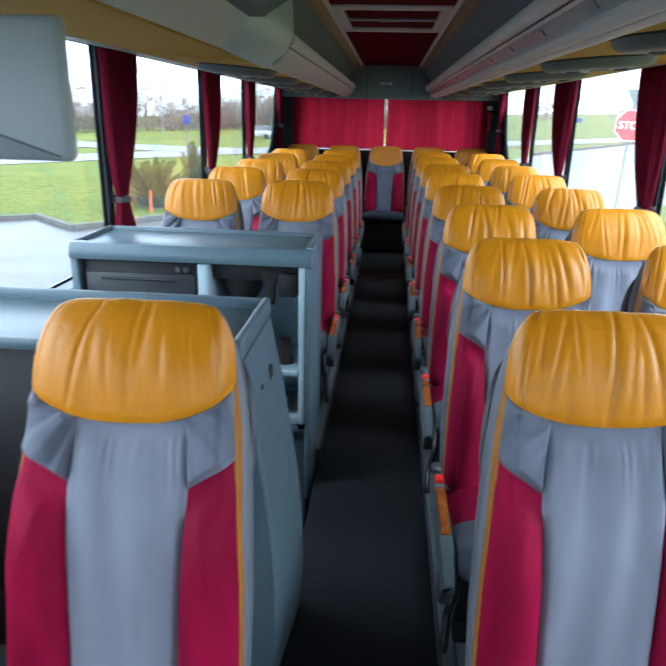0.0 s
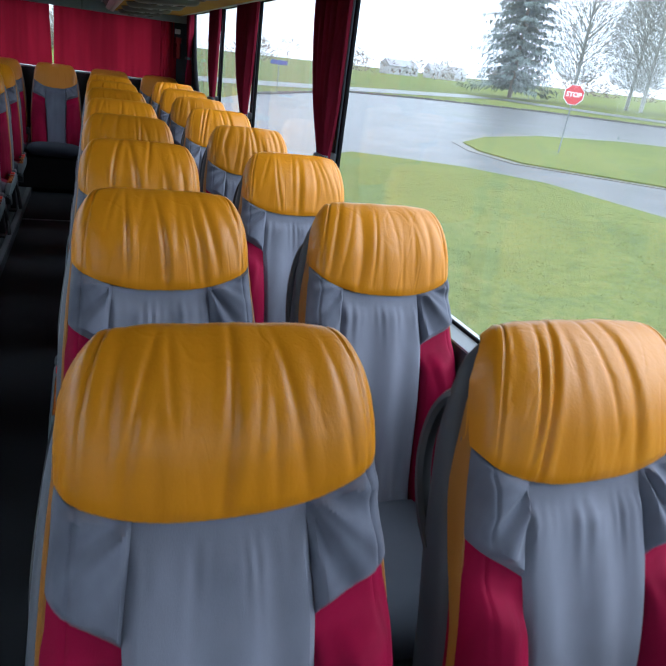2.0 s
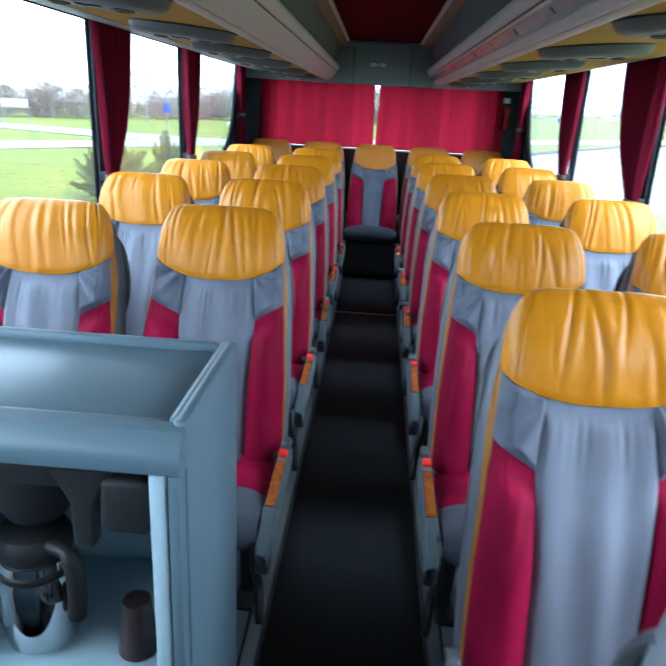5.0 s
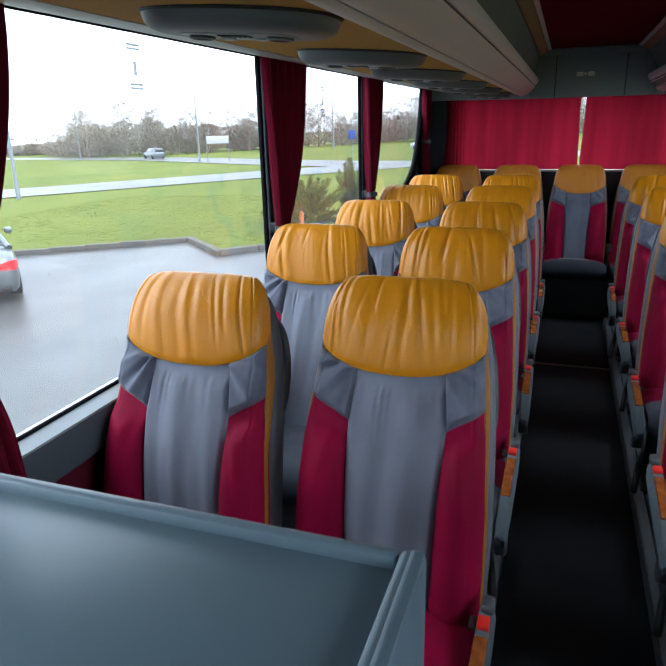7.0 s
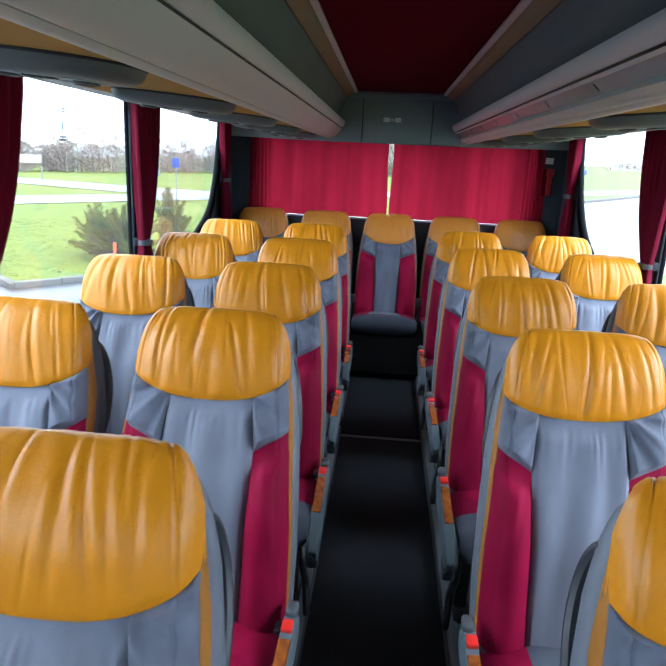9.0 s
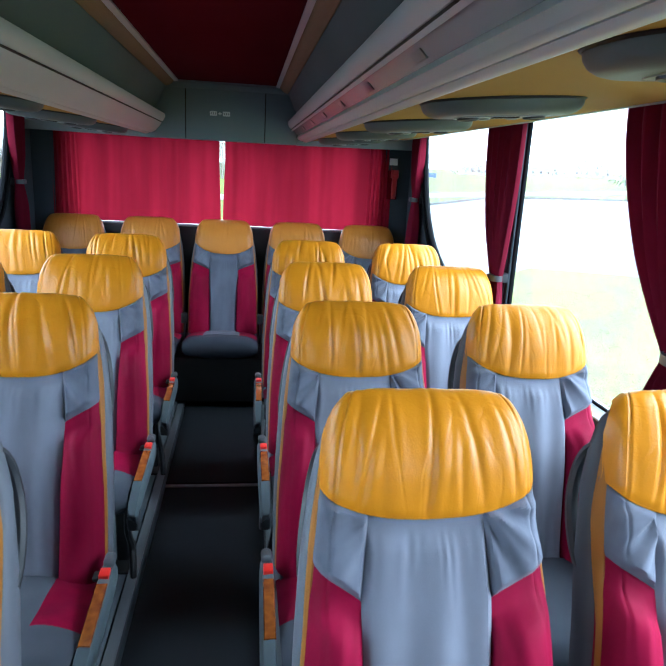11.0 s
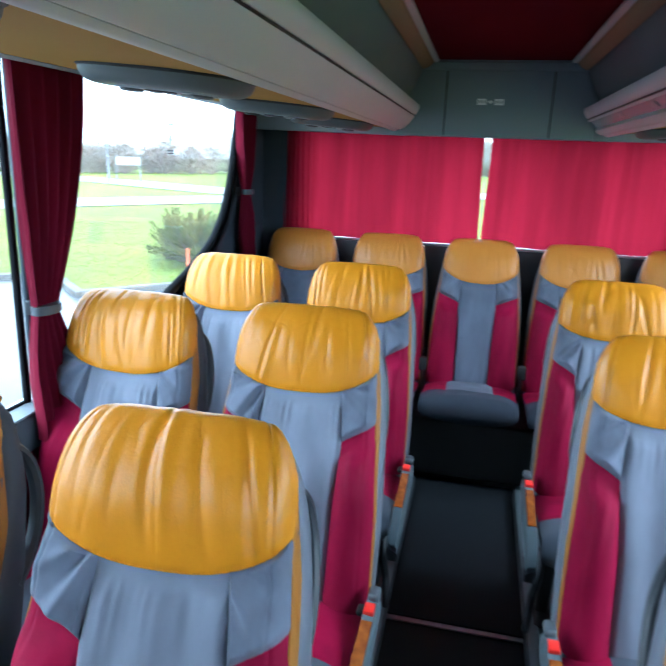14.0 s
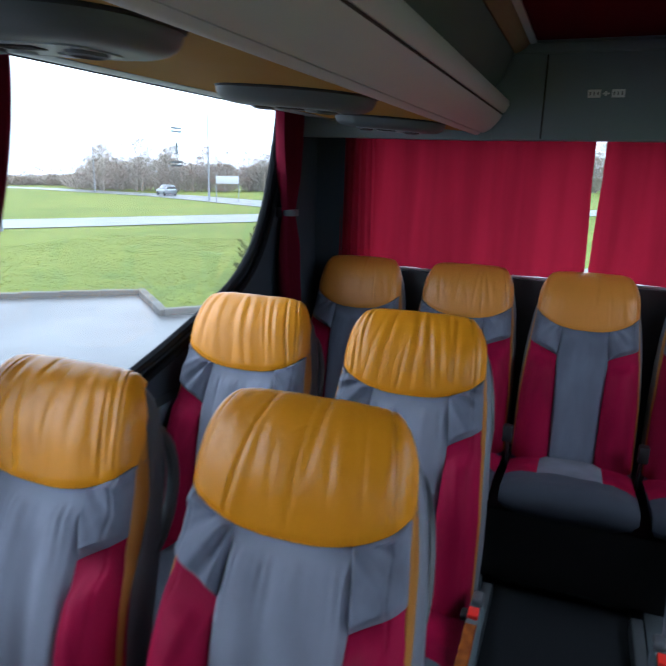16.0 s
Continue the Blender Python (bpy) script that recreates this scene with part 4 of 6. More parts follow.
        block(g, (xa - 0.015, -0.196, 0.522 - Z0), (xa + 0.015, -0.150, 0.548 - Z0), 0.010, 3)
        part("arm_pivot", g, handle_grey, a_ob, "rounded grey cap over the pivot")
        g = shape()
        block(g, (xi - 0.020 - arm * 0.012, -0.232, 0.508 - Z0), (xi + 0.004 - arm * 0.012, -0.196, 0.522 - Z0), 0.006)
        part("pivot_bolt", g, plain_black, a_ob)
        g = shape()
        loft(g, [round_rect(xa - 0.019, -0.602 + dy, xa + 0.017, -0.525, 0.010, z - Z0) for z, dy in ((0.385, 0.030), (0.397, 0.010), (0.420, 0.002), (0.443, 0.0))])
        part("arm_bracket", g, dark_plastic, a_ob, "black bracket under the end of the armrest")
        g = shape()
        tube(g, smooth_path([(xa * 0.80, -0.40, 0.40 - Z0), (xa * 0.84, -0.47, 0.33 - Z0), (xa * 0.88, -0.455, 0.25 - Z0), (xa * 0.92, -0.50, 0.19 - Z0), (xa * 0.93, -0.505, 0.165 - Z0)], 5), 0.0125, 8)
        part("foot_lever", g, black_metal, st, "bent black lever under the seat")
    if handle:
        g = shape()
        pts = [(0.172, seat_front(1.08) + 0.092, 1.09), (0.180, seat_front(1.06) + 0.124, 1.068), (0.188, seat_front(1.03) + 0.148, 1.032), (0.197, seat_front(0.98) + 0.163, 0.98),
               (0.205, seat_front(0.93) + 0.161, 0.93), (0.211, seat_front(0.89) + 0.142, 0.888), (0.212, seat_front(0.86) + 0.120, 0.86)]
        tube(g, [(handle * x, y, z - Z0) for x, y, z in smooth_path(pts, 5)], 0.0145, 8, 0.75)
        piece("grab_handle", g, dark_plastic, "open grey grab handle on the shoulder of the seat")
    return st


LAB_A = "high-backed aisle seat in grey, crimson and ochre, armrest with wood inlay"
LAB_W = "high-backed window seat in grey and crimson with ochre leather headrest"
LAB_B = "rear bench seat in grey and crimson with a dull tan headrest"
makers = {}
for key, arm, handle, wide, drop in (("R", -1, -1, 1.0, 0.046), ("L", 1, 1, 1.03, 0.060), ("X", 0, -1, 0.98, 0.052), ("W", 0, 1, 1.02, 0.056)):
    makers[key] = [seat(sum(map(ord, key)) * 7 + k, arm, handle, wide=wide, drop=drop) for k in range(4)]
used = set()


def place_seat(key, k, x, y, turn=0.0):
    src = makers[key][k % len(makers[key])]
    m = pose(x, y, Z0, 0, 0, turn)
    if src.name in used:
        ob = copy_thing(src, m)
    else:
        used.add(src.name)
        ob = src
        ob.matrix_basis = m
    label = {"R": LAB_A, "L": LAB_A, "X": LAB_W, "W": LAB_W, "B": LAB_B}[key]
    return tagged(ob, label, "seat", "rear bench seats" if key == "B" else "passenger seats")


jit = random.Random(5)
for k in range(1, 9):
    y = PITCH * (k - 1) - 0.015
    place_seat("R", k, 0.459, y + jit.uniform(-0.008, 0.008), jit.uniform(-0.8, 0.8))
    place_seat("X", k + 1, 0.985, y + jit.uniform(-0.008, 0.008), jit.uniform(-0.8, 0.8))
    if k == 1:
        place_seat("L", k, -0.455, y - 0.06)
    if k >= 4:
        place_seat("L", k + 2, -0.466, y + jit.uniform(-0.008, 0.008), jit.uniform(-0.8, 0.8))
        place_seat("W", k, -0.98, y - (0.075 if k == 4 else 0) + jit.uniform(-0.008, 0.008), jit.uniform(-0.8, 0.8))
makers["B"] = [seat(900 + k, 0, 0, dull=True, folds=0.45, drop=0.062) for k in range(2)]
for k, x in enumerate((-0.985, -0.50, -0.015, 0.475, 0.96)):
    place_seat("B", k, x, 6.50)

# plinth of the rear bench and its belt buckles
g = shape()
block(g, (-SIDE + 0.02, 6.0, PLAT), (SIDE - 0.02, 6.62, 0.40), 0.01)
structure("bench_plinth", g, plain_black, "black plinth under the rear bench", "plinth")
for x in (-0.74, -0.255, 0.23, 0.72):
    b = thing("belt_buckle", "black seat belt buckle on its stalk between the rear seats", "seat belt", "rear belt buckles", (x, 6.30, 0.40))
    g = shape()
    tube(g, [(0, 0.05, 0), (0, 0.02, 0.10), (0, -0.03, 0.17)], 0.012, 8, 0.5)
    part("stalk", g, black_metal, b)
    g = shape()
    block(g, (-0.018, -0.06, 0.16), (0.018, -0.02, 0.225), 0.006)
    part("buckle", g, plain_black, b)


# ---- curtains ----
def side_curtain(sx, y0, y1, tie_y, tie_z=1.155, tie_w=0.09, low=0.80, low_w=0.20, seed=0, away=1):
    """A gathered curtain held by a tie. away: the way along y from its pillar."""
    rng = random.Random(seed)
    c = thing("side_curtain", "burgundy cloth curtain gathered in a dark grey tie at the pillar", "curtain", "side curtains")
    n, rows = 60, []
    p1, p2, p3 = (rng.uniform(0, 6.3) for _ in range(3))
    front, back = [], []
    for j in range(41):
        t = j / 40
        z = 1.80 + (low - 1.80) * t
        k = (1.80 - z) / (1.80 - tie_z)
        if k <= 1:
            e = k ** 1.7
            a, b = y0 + (tie_y - tie_w / 2 - y0) * k ** 2.5, y1 + (tie_y + tie_w / 2 - y1) * e
            if away < 0:
                a, b = y0 + (tie_y - tie_w / 2 - y0) * e, y1 + (tie_y + tie_w / 2 - y1) * k ** 2.5
        else:
            q = (tie_z - z) / (tie_z - low)
            half = tie_w / 2 + (low_w - tie_w) / 2 * math.sin(min(1, q * 1.6) * math.pi / 2)
            a, b = tie_y - half, tie_y + half
        amp = 0.016 * (0.5 + 0.5 * min(1, abs(k - 1) * 3))
        ra, rb = [], []
        for i in range(n + 1):
            f = i / n
            w = amp * (math.sin(f * 2 * math.pi * 5.5 + p1 + 0.8 * math.sin(3 * t + p2)) + 0.4 * math.sin(f * 2 * math.pi * 11 + p3))
            x = sx * (SIDE - interp(z, (0.85, 1.15, 1.8), (0.085, 0.060, 0.050))) - sx * w
            y = a + (b - a) * f
            ra.append((x, y, z))
            rb.append((x + sx * 0.012, y, z))
        front.append(ra)
        back.append(rb)
    g = shape()
    loft(g, [r + list(reversed(s)) for r, s in zip(front, back)])
    part("cloth", g, curtain_red, c)
    g = shape()
    xs = SIDE - 0.060
    ring = [(sx * (xs + 0.03 * math.cos(a)), tie_y + (tie_w / 2 + 0.008) * math.sin(a)) for a in (2 * math.pi * k / 20 for k in range(20))]
    loft(g, [[(x, y, z) for x, y in ring] for z in (tie_z - 0.012, tie_z - 0.010, tie_z + 0.010, tie_z + 0.012)])
    block(g, (sx * (xs + 0.02), tie_y - 0.02, tie_z - 0.02), (sx * (SIDE - 0.004), tie_y + 0.02, tie_z + 0.02), 0.005)
    part("tie", g, handle_grey, c, "dark grey plastic curtain tie")
    return c


side_curtain(-1, 1.68, 2.05, 1.77, seed=1)
side_curtain(-1, 3.26, 3.66, 3.34, seed=2)
side_curtain(-1, 4.57, 4.90, 4.64, seed=3)
side_curtain(-1, 6.16, 6.36, 6.24, tie_z=1.40, tie_w=0.07, low=1.02, low_w=0.15, seed=4)
side_curtain(1, 1.88, 2.28, 1.955, seed=5)
side_curtain(1, 3.48, 3.93, 3.545, seed=6)
side_curtain(1, 4.68, 5.05, 4.77, seed=7)
side_curtain(1, 6.18, 6.38, 6.26, tie_z=1.40, tie_w=0.07, low=1.02, low_w=0.15, seed=8)

for x0, x1, sd in ((-1.12, -0.056, 11), (-0.018, 1.13, 12)):
    rng = random.Random(sd)
    c = thing("rear_curtain", "closed crimson rear window curtain glowing with daylight", "curtain", "rear curtains")
    ph = [rng.uniform(0, 6.3) for _ in range(6)]
    front, back = [], []
    for j in range(25):
        t = j / 24
        z = 1.735 + (1.158 - 1.735) * t
        ra, rb = [], []
        for i in range(141):
            f = i / 140
            x = x0 + (x1 - x0) * f
            if t > 0.3:
                edge = f if x0 > -0.5 else 1 - f
                x += (1 if x0 > -0.5 else -1) * -0.012 * max(0, 1 - edge / 0.08) * math.sin((t - 0.3) / 0.7 * math.pi / 2)
            y = REAR - 0.03 + 0.013 * math.sin(x * 2 * math.pi / 0.23 + ph[0] + 1.7 * math.sin(1.4 * t + x * 5 + ph[1])) + 0.003 * math.sin(x * 2 * math.pi / 0.071 + ph[2] + 2 * math.sin(x * 9 + ph[4])) + 0.004 * math.sin(x * 23 + t * 2 + ph[3])
            if abs(x) > 0.95:
                y += 0.008 * math.sin(x * 2 * math.pi / 0.028)
            ra.append((x, y, z))
            rb.append((x, y + 0.004, z))
        front.append(ra)
        back.append(rb)
    g = shape()
    sheet(g, front)
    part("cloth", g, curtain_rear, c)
g = shape()
tube(g, [(-1.12, REAR - 0.02, 1.742), (1.13, REAR - 0.02, 1.742)], 0.009, 8)
structure("curtain_rail", g, rack_grey, "slim rail of the rear curtains", "curtain rail")

# faded transfers with unreadable print on the panes
for sx, y, z in ((-1, 2.545, 1.71), (-1, 4.02, 1.66), (-1, 5.55, 1.63)):
    st_ = thing("window_sticker", "small faded clear sticker with grey print on the window", "sticker", "window stickers", (sx * (SIDE + 0.0068), y, z))
    for dz, hgt, wid in ((0.055, 0.003, 0.03), (0.045, 0.003, 0.03), (0.0, 0.014, 0.007), (-0.018, 0.004, 0.008), (-0.045, 0.003, 0.03), (-0.055, 0.003, 0.03)):
        g = shape()
        block(g, (0, -wid, dz - hgt), (0.0006, wid, dz + hgt), 0.0002, 1)
        part("print_bar", g, sticker_grey, st_)

# emergency hammer on the rear corner
hm = thing("emergency_hammer", "red emergency hammer in its holder on the rear corner lining", "hammer", at=(1.125, REAR - 0.022, 1.49))
g = shape()
block(g, (-0.038, -0.020, -0.11), (0.034, 0, 0.085), 0.008)
part("holder", g, velvet, hm, "dark red holder")
g = shape()
loft(g, [[(0.008 + k * 0.22 * (z + 0.11) / 1 * 0.2 + w * a, -0.021 - d * b, z) for a, b in ((-1, 0), (-0.7, 1), (0.7, 1), (1, 0))] for k, z, w, d in ((0.3, -0.105, 0.015, 0.014), (0.3, -0.06, 0.018, 0.020), (0.3, 0.03, 0.018, 0.020), (0.3, 0.04, 0.028, 0.026), (0.3, 0.088, 0.026, 0.024))])
part("hammer", g, hammer_red, hm, "red plastic hammer")
g = shape()
block(g, (-0.028, -0.004, 0.12), (0.028, 0, 0.165), 0.002)
part("notice", g, label_white, hm, "small white notice above")

# ---- table and galley by the middle door ----
def tray(parent, x0, y0, x1, y1, z, rim=0.03, wall=0.022):
    """A worktop with a raised rim, board and four rails."""
    g = shape()
    block(g, (x0 + 0.002, y0 + 0.002, z - rim - 0.02), (x1 - 0.002, y1 - 0.002, z - rim), 0.004)
    part("tray_board", g, cabinet_blue, parent, "slate tray board")
    for a, b, top in (((x0, y0), (x0 + wall, y1), z), ((x1 - wall, y0), (x1, y1), z), ((x0 + wall, y1 - wall), (x1 - wall, y1), z - 0.001), ((x0 + wall, y0), (x1 - wall, y0 + wall), z - rim + 0.008)):
        g = shape()
        block(g, (a[0], a[1], z - rim - 0.021), (b[0], b[1], top), 0.008)
        part("rim", g, cabinet_blue, parent)


tb = thing("partition_table", "slate grey partition with a rimmed tray top behind the front seat", "partition table")
tray(tb, -1.19, 0.16, -0.283, 0.515, 1.075)
g = shape()
rings = []
for k in range(25):
    z = PLAT - 0.05 + (1.024 - PLAT + 0.05) * k / 24
    x = interp(z, (0.05, 0.12, 0.26, 0.40, 0.55, 0.69, 0.88, 1.03), (-0.20, -0.194, -0.187, -0.191, -0.204, -0.224, -0.254, -0.283))
    fx = x - 0.03 * (1.024 - z) / 0.9
    rings.append([(-0.31, 0.165, z), (fx - 0.006, 0.165, z), (fx, 0.172, z), (x, 0.500, z), (x - 0.006, 0.515, z), (-0.31, 0.515, z)])
loft(g, rings)
part("side_panel", g, cabinet_blue, tb, "slate panel swelling into the aisle towards the floor")
g = shape()
block(g, (-1.19, 0.47, PLAT), (-0.307, 0.495, 1.024), 0.004)
part("rear_panel", g, cabinet_blue, tb)
g = shape()
block(g, (-1.19, 0.20, PLAT), (-0.307, 0.215, 1.02), 0.003)
part("front_panel", g, plain_black, tb, "black front panel")
g = shape()
loft(g, [[(x, 0.385 + 0.020 * math.sin(a), 0.905 + 0.026 * math.cos(a)) for a in (2 * math.pi * k / 20 for k in range(20))] for x in (-0.275, -0.2585)])
part("lock", g, plain_black, tb, "oval finger hole")
g = shape()
loft(g, [[(x, 0.275 + 0.006 * math.sin(a), 0.915 + 0.007 * math.cos(a)) for a in (2 * math.pi * k / 12 for k in range(12))] for x in (-0.28, -0.2605)])
part("button", g, plain_black, tb)

gl = thing("galley_cabinet", "slate grey galley cabinet with open bays and a rimmed worktop", "cabinet")
GX0, GX1, GY0, GY1, GT = -1.19, -0.250, 1.20, 1.582, 1.066
tray(gl, GX0, GY0 + 0.046, GX1 - 0.008, GY1, GT, rim=0.018)
g = shape()
out = [(GY0 + 0.045, GT - 0.005), (GY0 + 0.02, GT - 0.008), (GY0, GT - 0.03), (GY0 - 0.004, GT - 0.05), (GY0, GT - 0.068), (GY0 + 0.02, GT - 0.07), (GY0 + 0.045, GT - 0.07)]
loft(g, [[(x, y, z) for y, z in out] for x in (GX0, GX0 + 0.01, GX1 - 0.006, GX1)])
part("front_roll", g, cabinet_blue, gl, "rounded slate front edge")


def boards(name, material, label, boxes):
    for a, b, r in boxes:
        g = shape()
        block(g, a, b, r)
        part(name, g, material, gl, label)


boards("panel", cabinet_blue, "", (
    ((GX1 - 0.022, GY0 + 0.034, PLAT - 0.12), (GX1 + 0.002, GY1 + 0.003, GT + 0.002), 0.010),
    ((GX1 - 0.022, GY0 + 0.002, PLAT - 0.12), (GX1 - 0.001, GY0 + 0.034, GT - 0.071), 0.008),
    ((GX0, GY0 + 0.002, PLAT - 0.5), (GX0 + 0.03, GY1 - 0.002, GT - 0.071), 0.004),
    ((GX0 + 0.032, GY1 - 0.03, PLAT), (GX1 - 0.024, GY1 - 0.006, GT - 0.071), 0.003),
    ((GX0 + 0.032, GY0 + 0.05, PLAT - 0.5), (GX1 - 0.024, GY1 - 0.032, 0.298), 0.003)))
boards("bay_lining", cabinet_pale, "pale grey moulded bay lining", (
    ((-0.69, GY0 + 0.004, 0.30), (-0.647, GY1 - 0.052, GT - 0.072), 0.006),
    ((GX1 - 0.05, GY0 + 0.004, 0.34), (GX1 - 0.024, GY0 + 0.03, GT - 0.072), 0.006),
    ((-0.645, GY1 - 0.05, 0.30), (GX1 - 0.032, GY1 - 0.034, GT - 0.072), 0.004),
    ((GX1 - 0.03, GY0 + 0.032, 0.578), (GX1 - 0.024, GY1 - 0.052, GT - 0.072), 0.002)))
boards("shelf", cabinet_pale, "pale grey shelf", (
    ((-0.645, GY0 + 0.004, 0.55), (GX1 - 0.052, GY1 - 0.052, 0.575), 0.006),
    ((-0.645, GY0 + 0.004, 0.34), (GX1 - 0.052, GY1 - 0.052, 0.375), 0.006)))
g = shape()
block(g, (GX0 + 0.03, GY0 + 0.02, 0.30), (-0.692, GY0 + 0.03, 0.72), 0.003)
part("lower_door", g, cabinet_blue, gl)
g = shape()
block(g, (-0.645, GY0 + 0.008, 0.30), (GX1 - 0.05, GY0 + 0.02, 0.338), 0.003)
part("drawer_front", g, cabinet_blue, gl)
ov = thing("oven", "black built-in oven with a glossy door in the galley", "oven", at=(0, 0, 0))
g = shape()
block(g, (GX0 + 0.045, GY0 + 0.03, 0.725), (-0.70, GY1 - 0.04, GT - 0.075), 0.006)
part("oven_body", g, plain_black, ov)
g = shape()
block(g, (GX0 + 0.05, GY0 + 0.018, 0.73), (-0.71, GY0 + 0.03, 0.945), 0.006)
part("oven_door", g, dark_plastic, ov, "glossy black oven door")
g = shape()
tube(g, [(GX0 + 0.12, GY0 + 0.008, 0.925), (-0.78, GY0 + 0.008, 0.925)], 0.006, 8)
part("handle", g, black_metal, ov, "thin dark handle")
for x in (-0.77, -0.74):
    g = shape()
    block(g, (x - 0.01, GY0 + 0.014, 0.955), (x + 0.01, GY0 + 0.03, 0.975), 0.003)
    part("switch", g, vent_grey, ov)

cm = thing("coffee_maker", "black coffee maker fixed under the galley worktop", "coffee maker", at=(0, 0, 0))
g = shape()
block(g, (-0.642, GY0 + 0.05, 0.925), (-0.305, GY1 - 0.06, GT - 0.074), 0.012)
part("machine_body", g, plain_black, cm)
g = shape()
block(g, (-0.385, GY0 + 0.028, 0.868), (-0.308, GY1 - 0.12, 0.965), 0.012, 3)
part("switch_box", g, plain_black, cm, "black box beside the brewing head")
g = shape()
loft(g, [round_rect(-0.415 - w, GY0 + 0.032, -0.415 + w, GY0 + 0.062, 0.006, z) for z, w in ((0.838, 0.015), (0.845, 0.016), (0.915, 0.019), (0.945, 0.034), (0.975, 0.052))])
part("brew_lever", g, plain_black, cm, "black lever hanging below the brewing head")
g = shape()
lathe(g, [(0.078, 0.10), (0.076, 0.03), (0.05, -0.02), (0.02, -0.02)], 24, (-0.54, GY0 + 0.13, 0.85))
part("filter_holder", g, plain_black, cm)
bright_steel = surface("polished_jug_steel", (0.50, 0.52, 0.54), 0.09, metal=1.0, grain=0.05, bump=0)
jug = thing("vacuum_jug", "polished steel vacuum jug with black lid on the galley shelf", "jug", at=(-0.545, GY0 + 0.115, 0.576))
g = shape()
lathe(g, [(0.050, 0), (0.062, 0.006), (0.066, 0.03), (0.068, 0.10), (0.066, 0.135), (0.060, 0.150)], 32)
part("body", g, bright_steel, jug, "polished steel body")
g = shape()
lathe(g, [(0.0605, 0.146), (0.064, 0.150), (0.064, 0.160), (0.0605, 0.164)], 32)
part("collar", g, plain_black, jug, "black collar")
g = shape()
lathe(g, [(0.060, 0.164), (0.0625, 0.166), (0.061, 0.180), (0.056, 0.182)], 32)
part("band", g, chrome, jug, "bright steel band")
g = shape()
lathe(g, [(0.058, 0.182), (0.062, 0.188), (0.062, 0.212), (0.054, 0.228), (0.035, 0.236), (0.012, 0.238)], 28)
part("lid", g, plain_black, jug, "black plastic lid")
g = shape()
tube(g, smooth_path([(0.040, -0.03, 0.215), (0.078, -0.045, 0.214), (0.092, -0.05, 0.185), (0.093, -0.05, 0.13), (0.088, -0.048, 0.09)], 5), [0.012] * 6 + [0.016] * 15, 10)
part("handle", g, plain_black, jug, "thick black plastic handle")
cups = thing("cup_stack", "stack of brown plastic cups on the galley shelf", "cups", at=(-0.365, GY0 + 0.10, 0.576))
g = shape()
lathe(g, [(0.036, 0), (0.036, 0.006), (0.033, 0.02), (0.026, 0.09), (0.024, 0.105), (0.018, 0.108)], 20)
part("cup", g, cup_brown, cups)
tr = thing("serving_tray", "shallow tray with folded paper in the lower galley bay", "tray", at=(-0.46, GY0 + 0.12, 0.377))
g = shape()
block(g, (-0.16, -0.09, 0), (0.16, 0.12, 0.012), 0.004)
part("tray", g, alu, tr)
g = shape()
for k in range(4):
    block(g, (-0.12 + 0.05 * k, -0.06, 0.0125), (-0.05 + 0.05 * k, 0.06, 0.03 + 0.01 * (k % 2)), 0.01)
part("paper", g, label_grey, tr)

# monitor folded down before the galley
tv = thing("monitor", "grey drop-down monitor hanging under the overhead housing", "monitor")
g = shape()
block(g, (-1.02, 0.02, 1.455), (-0.555, 0.055, 1.70), 0.016, 3)
part("monitor_body", g, rack_grey, tv)
g = shape()
rows = []
for i in range(25):
    x = -1.015 + 0.44 * i / 24
    t = (x + 1.015) / 0.44
    top = 1.575 - 0.11 * t ** 1.4
    rows.append([(x, 0.017, 1.458), (x, 0.014, 1.462), (x, 0.014, max(1.4625, top - 0.004)), (x, 0.0185, max(1.463, top))])
loft(g, rows, closed=True)
part("lower_cover", g, vent_pale, tv, "paler curved cover")
g = shape()
block(g, (-0.85, 0.02, 1.70), (-0.70, 0.05, 1.785), 0.008)
part("hinge", g, vent_grey, tv)


# ---- outside ----
GZ, GS = -1.25, 0.026                       # ground under the coach and its cross fall


def ground_z(x):
    return GZ + GS * x


